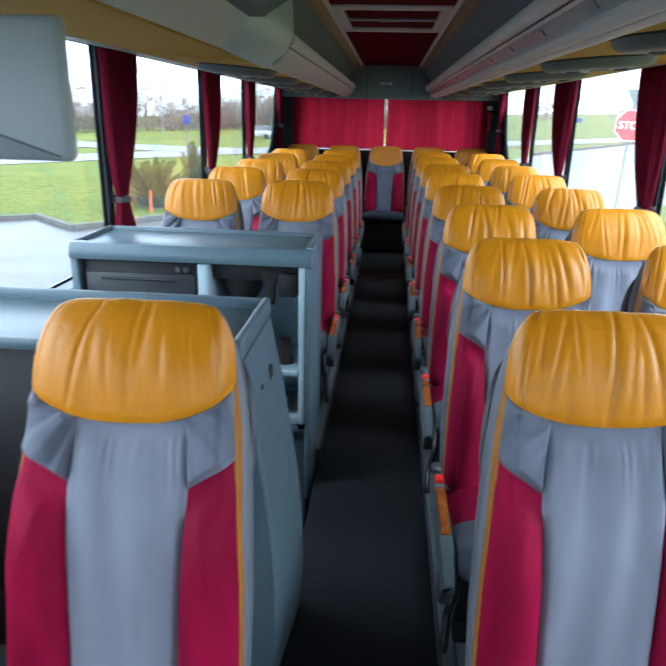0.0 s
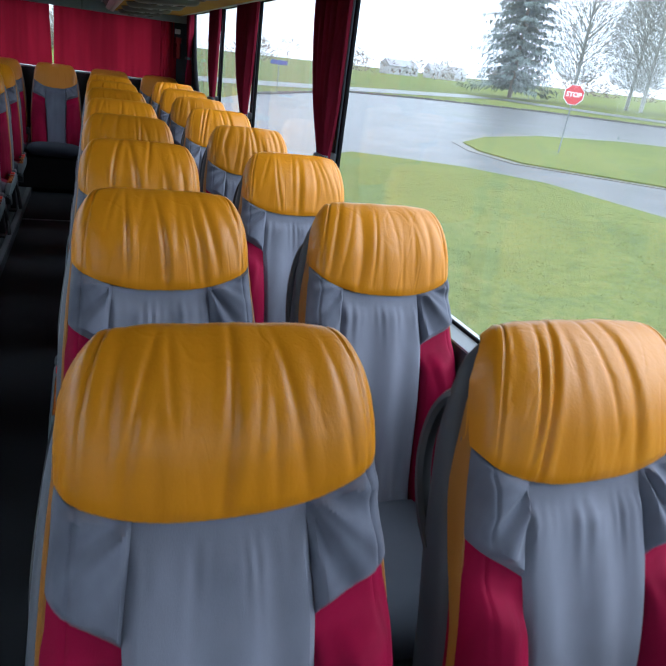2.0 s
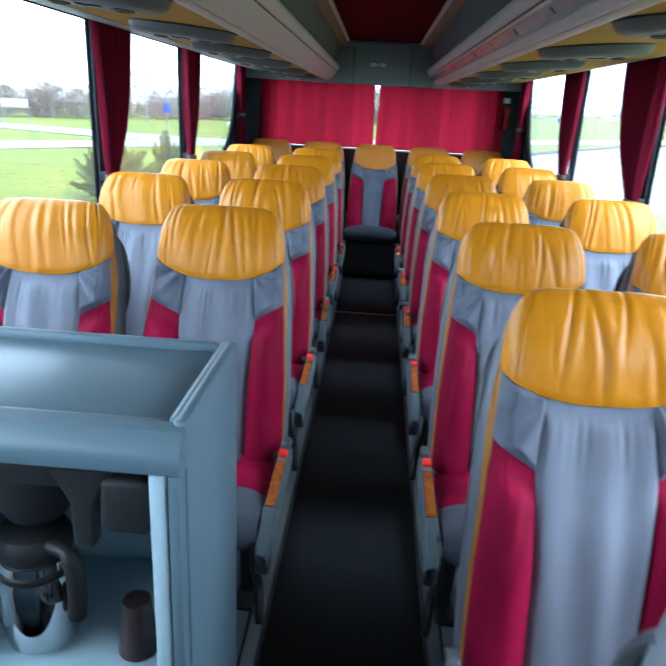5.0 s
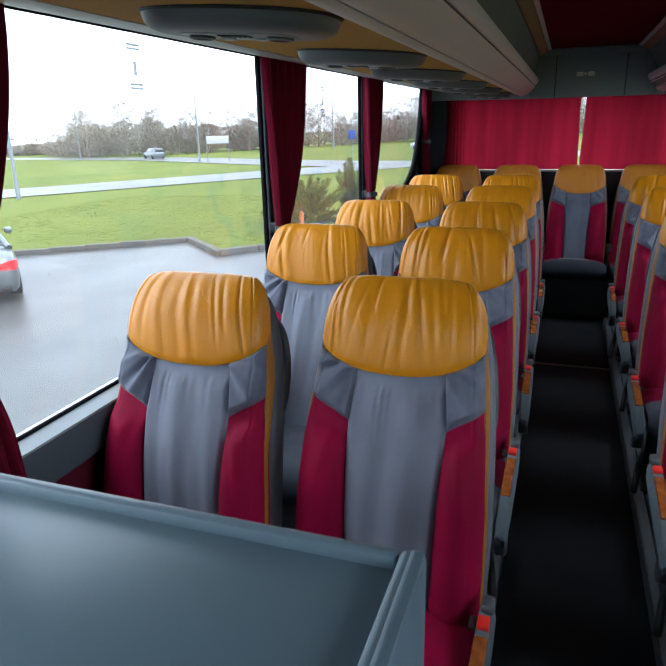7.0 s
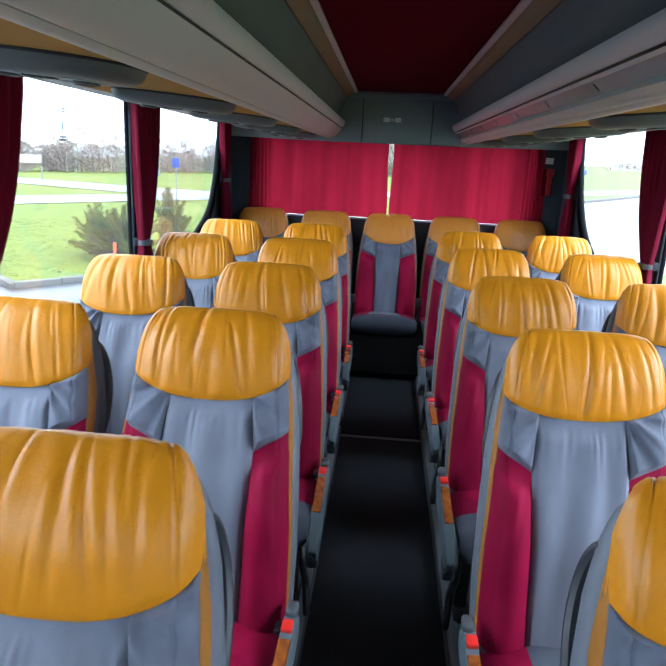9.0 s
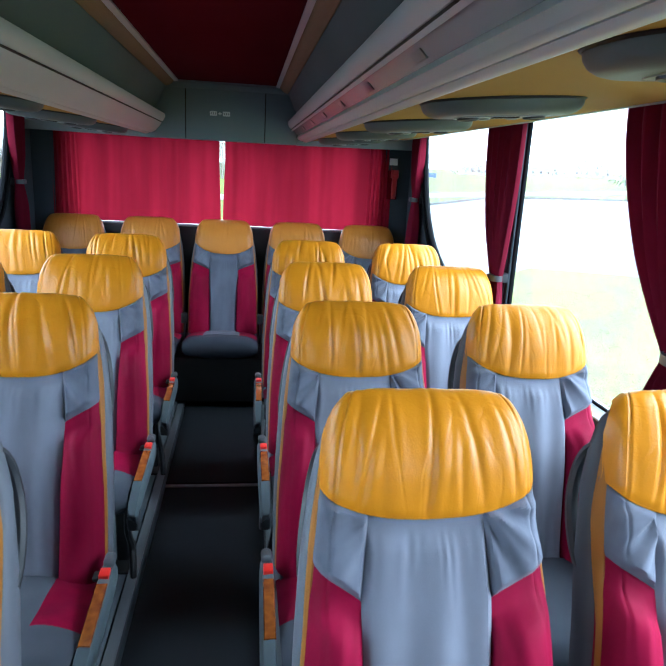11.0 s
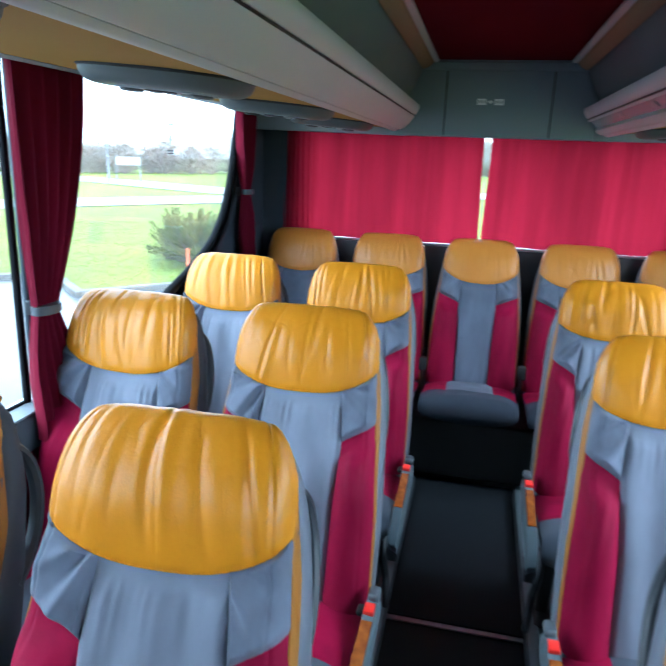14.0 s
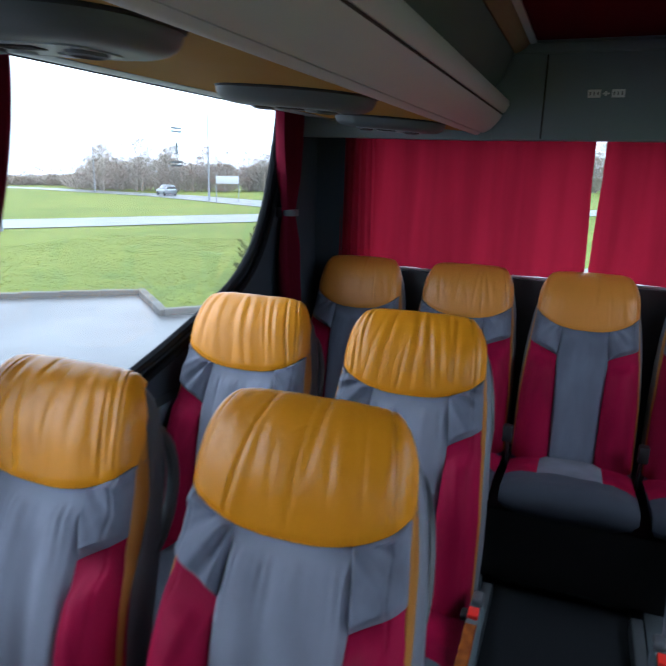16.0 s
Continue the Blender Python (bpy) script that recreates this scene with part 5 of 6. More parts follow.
def turf(name, colours, seed):
    """Wet turf: greens, yellowed and brownish patches mixed at three scales."""
    m = bpy.data.materials.new(name)
    m.use_nodes = True
    n, l = m.node_tree.nodes, m.node_tree.links
    b = n["Principled BSDF"]
    tc = n.new("ShaderNodeTexCoord")
    total = None
    for sc, wt in ((0.12, 0.7), (0.7, 0.5), (5.0, 0.9), (26.0, 1.3)):
        t = n.new("ShaderNodeTexNoise")
        t.noise_dimensions = "4D"
        t.inputs["W"].default_value = seed + sc
        t.inputs["Scale"].default_value, t.inputs["Detail"].default_value = sc, 4
        l.new(tc.outputs["Object"], t.inputs["Vector"])
        k = n.new("ShaderNodeMath")
        k.operation, k.inputs[1].default_value = "MULTIPLY_ADD", wt
        l.new(t.outputs["Fac"], k.inputs[0])
        k.inputs[2].default_value = -0.5 * wt
        if total is not None:
            l.new(total, k.inputs[2])
            q = n.new("ShaderNodeMath")
            q.operation, q.inputs[1].default_value = "SUBTRACT", 0.5 * wt
            l.new(k.outputs[0], q.inputs[0])
            total = q.outputs[0]
        else:
            total = k.outputs[0]
        last = t
    up = n.new("ShaderNodeMath")
    up.operation, up.inputs[1].default_value = "ADD", 0.5
    l.new(total, up.inputs[0])
    ramp = n.new("ShaderNodeValToRGB")
    el = ramp.color_ramp.elements
    el[0].position, el[0].color = 0.15, (*colours[0], 1)
    el[1].position, el[1].color = 0.92, (*colours[-1], 1)
    for i, c in enumerate(colours[1:-1]):
        e = el.new(0.15 + 0.77 * (i + 1) / (len(colours) - 1))
        e.color = (*c, 1)
    l.new(up.outputs[0], ramp.inputs["Fac"])
    l.new(ramp.outputs["Color"], b.inputs["Base Color"])
    b.inputs["Roughness"].default_value, b.inputs["Specular IOR Level"].default_value = 0.85, 0.1
    bp = n.new("ShaderNodeBump")
    bp.inputs["Strength"].default_value, bp.inputs["Distance"].default_value = 0.8, 0.03
    l.new(last.outputs["Fac"], bp.inputs["Height"])
    l.new(bp.outputs[0], b.inputs["Normal"])
    return m


grass_m = turf("wet_grass", ((0.046, 0.066, 0.008), (0.074, 0.098, 0.010), (0.106, 0.128, 0.014), (0.138, 0.144, 0.023), (0.150, 0.126, 0.042)), 1.0)
blade_m = surface("grass_blades", (0.104, 0.128, 0.016), 0.8, grain=0.5, scale=3, bump=0, stain=0.6, stain_scale=0.8, spec=0.1, tint=(0.142, 0.146, 0.024))
asphalt = surface("wet_asphalt", (0.100, 0.098, 0.093), 0.38, grain=0.4, scale=30, bump=0.03, stain=0.9, stain_scale=0.6, spec=0.27, tint=(0.035, 0.034, 0.032))
kerb_m = surface("kerb_concrete", (0.075, 0.068, 0.058), 0.8, grain=0.4, scale=20, bump=0.3, vary=0.1)
mud = surface("wet_mud", (0.10, 0.085, 0.06), 0.4, grain=0.5, scale=5, stain=0.6, stain_scale=0.6)
# twigs and needles: distance haze is mixed into these base colours
bark = surface("haze_paled_twigs", (0.21, 0.205, 0.175), 0.9, grain=0.5, scale=3, bump=0.2, stain=0.8, stain_scale=0.12, spec=0.1, tint=(0.24, 0.185, 0.14))
hazy_twigs = surface("hazed_bare_twigs", (0.36, 0.37, 0.34), 0.9, grain=0.5, scale=2, bump=0, stain=0.6, stain_scale=0.3, spec=0.1, tint=(0.28, 0.275, 0.24))
needles = surface("hazed_needles", (0.19, 0.235, 0.22), 0.9, grain=0.6, scale=4, bump=0.2, stain=0.5, spec=0.15)
shrub = surface("autumn_conifer_shrub", (0.28, 0.21, 0.045), 0.9, grain=0.7, scale=6, bump=0.2, stain=0.8, stain_scale=2.2, spec=0.1, tint=(0.10, 0.13, 0.04))
galv = surface("galvanised_steel", (0.17, 0.185, 0.195), 0.6, metal=0.2, grain=0.2, scale=15)
sign_red = surface("red_sign_sheet", (0.55, 0.02, 0.03), 0.4, bump=0)
sign_blue = surface("blue_sign_sheet", (0.012, 0.045, 0.25), 0.5, bump=0)
sign_white = surface("white_sign_sheet", (0.8, 0.8, 0.8), 0.4, bump=0)
sign_black = surface("black_sign_print", (0.01, 0.01, 0.01), 0.5, bump=0)
silver = surface("silver_car_paint", (0.135, 0.15, 0.155), 0.3, metal=0.55, grain=0.1, bump=0, coat=0.4)
pale_silver = surface("pale_silver_paint", (0.42, 0.43, 0.44), 0.3, metal=0.3, bump=0, coat=0.4)
car_glass = surface("dark_car_glass", (0.03, 0.035, 0.04), 0.08, bump=0, spec=0.8)
tail_red = surface("red_tail_lamp", (0.6, 0.01, 0.015), 0.15, bump=0, coat=0.8)
stake_orange = surface("orange_stake", (0.55, 0.10, 0.03), 0.6, bump=0.05)
tyre_m = surface("tyre_rubber", (0.015, 0.015, 0.016), 0.8)
# house walls and roofs, paled in their colour for haze
house_m = surface("far_house_wall", (0.40, 0.40, 0.41), 0.8, scale=2)
roof_m = surface("far_house_roof", (0.32, 0.32, 0.34), 0.8, scale=2)

S = 1500.0
g = shape()
n = 48
for j in range(n + 1):
    for i in range(n + 1):
        x, y = S * (2 * i / n - 1), S * (2 * j / n - 1)
        g[0].append((x, y, ground_z(x)))
for j in range(n):
    for i in range(n):
        a = j * (n + 1) + i
        g[1].append((a, a + 1, a + n + 2, a + n + 1))
structure("ground", g, grass_m, "wet green grassland reaching the horizon", "ground")


def slab(name, pts, lift, material, label, category, depth=0.05):
    """A flat piece of ground with its own edge."""
    g = shape()
    loft(g, [[(x, y, ground_z(x) + lift - depth) for x, y in pts], [(x, y, ground_z(x) + lift) for x, y in pts]])
    return structure(name, g, material, label, category, smooth=False)


def strip(name, line, width, lift, material, label, category):
    """A road along a line."""
    p = [Vector((x, y, 0)) for x, y in line]
    q = smooth_path([(v.x, v.y, 0) for v in p], 6)
    g = shape()
    rows = []
    for i, v in enumerate(q):
        d = (q[min(i + 1, len(q) - 1)] - q[max(i - 1, 0)]).normalized()
        s = Vector((-d.y, d.x, 0)) * width / 2
        a, b = v - s, v + s
        rows.append([(a.x, a.y, ground_z(a.x) + lift), (b.x, b.y, ground_z(b.x) + lift)])
    sheet(g, rows)
    return structure(name, g, material, label, category)


LOT = [(-45, -5.0), (-13.8, 14.15), (-9.9, 16.55), (-7.95, 14.7), (-5.2, 17.6), (0, 25), (10, 46), (24, 65), (34, 66), (46, 62), (60, 46), (90, 10), (90, -80), (-45, -80)]
slab("car_park", LOT, 0.02, asphalt, "wet grey asphalt yard and road shining with rain", "road")
LAWN = [(2.2, -60), (2.2, 17.0), (5.0, 17.5), (7.2, 18.8), (8.3, 19.8), (9.7, 19.0), (11.4, 17.85), (12.9, 15.5), (13.35, 11.4), (14.2, 2), (18, -60)]
slab("lawn", LAWN, 0.09, grass_m, "mown lawn beside the coach, wet and yellowish green", "lawn", 0.1)
ISLE = [(15.6, 25.2), (14.8, 22.5), (14.9, 19.6), (16.5, 17.7), (18.0, 16.0), (24, 8), (60, -30), (64, -10), (44, 22), (36, 29), (30, 31.6), (24, 31.2), (18.5, 28.2)]
slab("traffic_island", [(x * 1.0 + (x - 22) * 0.06, y + (y - 20) * 0.06) for x, y in ISLE], 0.045, mud, "muddy edge of the traffic island", "verge", 0.06)
slab("traffic_island_grass", ISLE, 0.10, grass_m, "grassy traffic island", "lawn", 0.06)
strip("road_near", [(-120, -30), (-60, 10), (-34, 31.5), (-29, 36), (-24.5, 40.5), (-19, 45.5), (-8, 54), (10, 64), (30, 76), (60, 95)], 8.0, 0.05, asphalt, "wet road behind the grass verge", "road")
strip("road_far", [(-420, 250), (-160, 140), (-70, 92), (-46, 76), (-32, 65), (-20, 56), (-12, 52)], 6.5, 0.06, asphalt, "distant wet road", "road")
strip("road_east", [(60, 95), (70, 62), (95, 40), (200, -30)], 9.0, 0.05, asphalt, "wet road beyond the island", "road")


# kerbstones along the yard and along the far road
def kerb_row(name, line, size, lift, label, tall=0.13):
    """A row of single kerbstones."""
    k = thing(name, label, "kerb")
    k["kind"] = "structure"
    me = None
    for (x0, y0), (x1, y1) in zip(line, line[1:]):
        ln = math.hypot(x1 - x0, y1 - y0)
        cnt = max(1, round(ln / size))
        ang = math.degrees(math.atan2(y1 - y0, x1 - x0))
        for i in range(cnt):
            f = (i + 0.5) / cnt
            x, y = x0 + (x1 - x0) * f, y0 + (y1 - y0) * f
            if me is None:
                g = shape()
                block(g, (-size / 2 + 0.006, -0.09, -0.08), (size / 2 - 0.006, 0.09, tall), 0.018)
                me = mesh_of("kerbstone", g)
                me.materials.append(kerb_m)
            ob = new("kerbstone", me)
            ob.parent = k
            ob.matrix_basis = pose(x, y, ground_z(x) + lift + random.uniform(-0.008, 0.008), 0, 0, ang + random.uniform(-0.4, 0.4))
    return k


kerb_row("kerb", [(-45, -5.0), (-13.8, 14.15), (-9.9, 16.55), (-7.95, 14.7), (-5.2, 17.6), (0, 25)], 1.0, 0.02, "grey concrete kerb round the wet yard")
kerb_row("kerb_far", [(10, 46), (24, 65), (34, 66), (46, 62), (60, 46), (90, 10)], 2.0, 0.03, "grey concrete kerb along the far side of the road", 0.16)


# road signs
def octagon(r, depth, y=0.0):
    return [[(r * math.cos(radians(22.5 + 45 * k)), y + yy, r * math.sin(radians(22.5 + 45 * k))) for k in range(8)] for yy in (0, depth)]


def lettering(text, size, at, material, parent, name="letters"):
    cu = bpy.data.curves.new(name, "FONT")
    cu.body, cu.size, cu.align_x, cu.align_y, cu.extrude, cu.offset = text, size, "CENTER", "CENTER", 0.002, size * 0.018
    tmp = bpy.data.objects.new("tmp_text", cu)
    scene.collection.objects.link(tmp)
    me = bpy.data.meshes.new_from_object(tmp.evaluated_get(bpy.context.evaluated_depsgraph_get()))
    bpy.data.objects.remove(tmp)
    bpy.data.curves.remove(cu)
    me.materials.clear()
    me.materials.append(material)
    ob = new(name, me)
    ob.parent = parent
    ob.matrix_basis = pose(*at, 90, 0, 0)
    return ob


def stop_sign(x, y, turn, high=2.45, lean=0.0):
    s = thing("stop_sign", "red octagonal STOP sign on a grey post in the grass", "stop sign", "stop signs")
    s.matrix_basis = pose(x, y, ground_z(x) + 0.05, 0, lean, turn)
    g = shape()
    tube(g, [(0, 0.03, -0.1), (0, 0.03, high + (0.85 if high < 2.44 else 0.3))], 0.03, 10)
    part("post", g, galv, s)
    for r, y0, d, m, nm in ((0.43, 0.0, -0.006, sign_white, "rim"), (0.405, -0.0065, -0.004, sign_red, "face")):
        g = shape()
        loft(g, [[(px, y0 + yy, pz + high) for px, _, pz in octagon(r, 0)[0]] for yy in (0, d)])
        part(nm, g, m, s, smooth=False)
    lettering("STOP", 0.265, (0, -0.0125, high), sign_white, s)
    return s


near_stop = stop_sign(6.35, 17.5, -4, 2.42, 1.5)
g = shape()
loft(g, [[(x, y, z) for x, z in ((-0.27, 3.32), (0.27, 3.32), (0.0, 2.87))] for y in (0.0, -0.005)])
part("triangle_back", g, galv, near_stop, "grey back of a small triangular sign above", smooth=False)
stop_sign(19.3, 23.4, -35, 2.45, 1.0)

np_s = thing("no_parking_sign", "round blue and red no parking sign with an arrow plate", "road sign", at=(-14.95, 14.45, ground_z(-14.95)), turn=43)
g = shape()
tube(g, [(0, 0.03, -0.1), (0, 0.03, 2.75)], 0.03, 10)
part("post", g, galv, np_s)


def disc(r, y0, z, n=36, r_in=0.0):
    g = shape()
    ring = [(r * math.cos(2 * math.pi * k / n), r * math.sin(2 * math.pi * k / n)) for k in range(n)]
    loft(g, [[(x, y0, z + q) for x, q in ring], [(x, y0 - 0.004, z + q) for x, q in ring]])
    return g


part("rim", disc(0.36, 0.0, 2.35), sign_white, np_s)
part("ring", disc(0.345, -0.0045, 2.35), sign_red, np_s, "red ring")
part("face", disc(0.285, -0.009, 2.35), sign_blue, np_s, "blue face")
g = shape()
c, s_ = math.cos(radians(-45)), math.sin(radians(-45))
loft(g, [[(c * a - s_ * b, yy, 2.35 + s_ * a + c * b) for a, b in ((-0.29, -0.035), (0.29, -0.035), (0.29, 0.035), (-0.29, 0.035))] for yy in (-0.0135, -0.0165)])
part("slash", g, sign_red, np_s, "red slash", smooth=False)
g = shape()
block(g, (-0.36, -0.004, 1.72), (0.36, 0.0, 1.95), 0.002)
part("arrow_plate", g, sign_white, np_s)
g = shape()
loft(g, [[(x, yy, 1.80 + z) for x, z in ((-0.27, 0), (-0.17, 0.045), (-0.17, 0.015), (0.17, 0.015), (0.17, 0.045), (0.27, 0), (0.17, -0.045), (0.17, -0.015), (-0.17, -0.015), (-0.17, -0.045))] for yy in (-0.0045, -0.007)])
part("arrow", g, sign_black, np_s, "black double arrow", smooth=False)
g = shape()
block(g, (-0.10, -0.006, 1.88), (0.10, -0.0045, 1.915), 0.0005, 1)
part("print_bar", g, sign_black, np_s)


# lamp posts
def lamp_post(x, y, high, arm, turn):
    p = thing("street_lamp", "tall galvanised street lamp post", "street lamp", "street lamps", (x, y, ground_z(x)), turn)
    g = shape()
    tube(g, [(0, 0, -0.2), (0, 0, 0.9), (0, 0, 1.0), (0, 0, high)], [0.13, 0.13, 0.10, 0.05], 10)
    part("pole", g, galv, p)
    g = shape()
    tube(g, [(0, 0, high - 0.1), (arm * 0.3, 0, high + 0.15), (arm, 0, high + 0.25)], 0.035, 8)
    part("arm", g, galv, p)
    g = shape()
    block(g, (arm - 0.1, -0.12, high + 0.18), (arm + 0.65, 0.12, high + 0.29), 0.04)
    part("lantern", g, galv, p)
    return p


lamp_post(-28.4, 29.2, 14.0, 1.5, 30)
lamp_post(-41, 70, 11, 1.6, 0)
lamp_post(-34, 98, 11, 1.6, 20)
lamp_post(-80, 96, 11, 1.6, 20)

bs = thing("direction_sign", "pale direction sign board on two posts by the far road", "road sign", at=(-36.5, 66.5, ground_z(-36.5)), turn=30)
for x in (-1.2, 1.2):
    g = shape()
    tube(g, [(x, 0.06, -0.2), (x, 0.06, 3.0)], 0.05, 8)
    part("post", g, galv, bs)
g = shape()
block(g, (-1.2, -0.02, 2.0), (1.2, 0.02, 2.8), 0.02)
part("board", g, house_m, bs)
b2 = thing("blue_sign", "small blue road sign on a post", "road sign", at=(-13.2, 42, ground_z(-13.2)), turn=15)
g = shape()
tube(g, [(0, 0.03, -0.2), (0, 0.03, 3.4)], 0.035, 8)
part("post", g, galv, b2)
g = shape()
block(g, (-0.22, -0.01, 2.2), (0.22, 0.01, 2.75), 0.02)
part("board", g, sign_blue, b2)
b3 = thing("blue_sign", "small blue road sign on a post", "road sign", at=(15.0, 56, ground_z(15.0)), turn=-15)
g = shape()
tube(g, [(0, 0.03, -0.2), (0, 0.03, 2.4)], 0.035, 8)
part("post", g, galv, b3)
g = shape()
block(g, (-0.7, -0.01, 2.05), (0.7, 0.01, 2.4), 0.02)
part("board", g, sign_blue, b3)


# vehicles
def wheel(parent, x, y, r, w=0.2):
    g = shape()
    prof = [(r * 0.62, -w / 2), (r * 0.92, -w / 2), (r, -w / 2 + 0.03), (r, w / 2 - 0.03), (r * 0.92, w / 2), (r * 0.62, w / 2)]
    loft(g, [[(x + a, y + q * math.cos(t), r + q * math.sin(t)) for t in (2 * math.pi * k / 24 for k in range(24))] for q, a in prof])
    t = part("tyre", g, tyre_m, parent)
    g = shape()
    loft(g, [[(x + a, y + q * math.cos(u), r + q * math.sin(u)) for u in (2 * math.pi * k / 24 for k in range(24))] for q, a in ((r * 0.64, -w / 2 + 0.02), (r * 0.6, -w / 2 + 0.005), (r * 0.6, w / 2 - 0.005), (r * 0.64, w / 2 - 0.02))])
    part("rim", g, alu, t)


def car(name, label, category, stations, paint, at, turn, group=""):
    """A car body lofted from cross sections (y, half width, sill, belt, roof half width, roof)."""
    c = thing(name, label, category, group, at, turn)
    g, gg = shape(), shape()
    rings, top = [], []
    for y, hw, z0, zb, rw, zr in stations:
        half = [(0.88, z0), (0.97, z0 + 0.08), (1.0, z0 + 0.45 * (zb - z0)), (0.985, z0 + 0.68 * (zb - z0)), (0.955, z0 + 0.84 * (zb - z0)), (0.90, zb - 0.035), (0.80, zb - 0.008), (0.45, zb + 0.012)]
        rings.append([(-hw * q, y, z) for q, z in half] + [(hw * q, y, z) for q, z in reversed(half)])
        if zr > zb + 0.02:
            top.append([(-hw * 0.93, y, zb - 0.01), (-rw, y, zr - 0.05), (-rw * 0.85, y, zr), (rw * 0.85, y, zr), (rw, y, zr - 0.05), (hw * 0.93, y, zb - 0.01)])
    loft(g, rings)
    part("body", g, paint, c)
    loft(gg, top)
    part("cabin", gg, car_glass, c, "dark glazed cabin")
    return c


SEDAN = [(-2.50, 0.62, 0.36, 0.60, 0, 0), (-2.47, 0.74, 0.30, 0.80, 0, 0), (-2.40, 0.82, 0.27, 0.91, 0, 0), (-2.25, 0.88, 0.24, 0.96, 0, 0), (-1.75, 0.93, 0.2, 1.01, 0.72, 1.03), (-1.1, 0.94, 0.2, 0.99, 0.62, 1.34),
         (-0.4, 0.94, 0.2, 0.97, 0.60, 1.44), (0.4, 0.94, 0.2, 0.95, 0.60, 1.42), (1.0, 0.94, 0.2, 0.93, 0.68, 1.15), (1.35, 0.93, 0.2, 0.92, 0.74, 0.95), (2.1, 0.90, 0.22, 0.82, 0, 0), (2.45, 0.75, 0.28, 0.70, 0, 0), (2.5, 0.5, 0.35, 0.6, 0, 0)]
sc = car("parked_car", "silver saloon car with red tail lamps on the wet yard", "car", SEDAN, silver, (-11.95, 10.95, ground_z(-11.95) + 0.02), 50)
g = shape()
loft(g, [[(x * rw, y, z) for x, z in ((-1.03, zr - 0.06), (-0.97, zr - 0.015), (-0.8, zr + 0.015), (0.8, zr + 0.015), (0.97, zr - 0.015), (1.03, zr - 0.06), (0.8, zr - 0.08), (-0.8, zr - 0.08))] for y, rw, zr in ((-1.12, 0.61, 1.345), (-0.6, 0.61, 1.435), (0.3, 0.61, 1.44), (0.5, 0.61, 1.40))])
part("roof", g, silver, sc)
for sx in (-1, 1):
    g = shape()
    tube(g, smooth_path([(sx * 0.62, -1.14, 1.34), (sx * 0.70, -1.5, 1.17), (sx * 0.80, -1.86, 0.99)], 4), [0.05] * 4 + [0.06] * 4 + [0.07], 8)
    part("rear_pillar", g, silver, sc)
    g = shape()
    tube(g, smooth_path([(sx * 0.60, 0.45, 1.39), (sx * 0.70, 0.95, 1.17), (sx * 0.80, 1.40, 0.95)], 4), 0.035, 8)
    part("front_pillar", g, silver, sc)
    g = shape()
    loft(g, [[(sx * x0, y0, z) for x0, y0, z in ((xa, ya, zl), (xa * 0.96, ya + 0.06, zl), (xa * 0.96, ya + 0.06, zh), (xa, ya, zh))] for xa, ya, zl, zh in ((0.56, -2.495, 0.70, 0.80), (0.70, -2.475, 0.67, 0.84), (0.80, -2.42, 0.66, 0.85), (0.87, -2.30, 0.68, 0.84), (0.90, -2.14, 0.73, 0.82))])
    part("tail_lamp", g, tail_red, sc)
    g = shape()
    block(g, (sx * 0.94, 0.75, 0.92), (sx * 1.10, 0.95, 1.05), 0.04)
    part("mirror", g, silver, sc)
    for y in (-1.45, 1.45):
        wheel(sc, sx * 0.83, y, 0.33)
g = shape()
block(g, (-0.26, -2.53, 0.62), (0.26, -2.49, 0.74), 0.005)
plate = part("number_plate", g, sign_white, sc)
g = shape()
block(g, (-0.20, -2.5335, 0.65), (0.20, -2.5305, 0.71), 0.001, 1)
part("print_bar", g, sign_black, plate)
g = shape()
block(g, (-0.7, -2.52, 0.30), (0.7, -2.42, 0.40), 0.02)
part("bumper", g, plain_black, sc)

HATCH = [(-2.0, 0.7, 0.4, 0.8, 0, 0), (-1.95, 0.83, 0.25, 0.95, 0.6, 1.2), (-1.7, 0.86, 0.2, 0.97, 0.6, 1.45), (-0.6, 0.87, 0.2, 0.96, 0.6, 1.52), (0.3, 0.87, 0.2, 0.94, 0.6, 1.48), (1.1, 0.86, 0.2, 0.92, 0.7, 0.98), (1.8, 0.8, 0.25, 0.8, 0, 0), (2.0, 0.6, 0.35, 0.65, 0, 0)]
for x, y, turn, paint in ((-57, 84.3, 58, silver), (-15.4, 78.0, 75, pale_silver)):
    c2 = car("far_car", "small pale car on the distant road", "car", HATCH, paint, (x, y, ground_z(x) + 0.08), turn, "distant cars")
    for sx in (-1, 1):
        for y in (-1.25, 1.25):
            wheel(c2, sx * 0.78, y, 0.3)


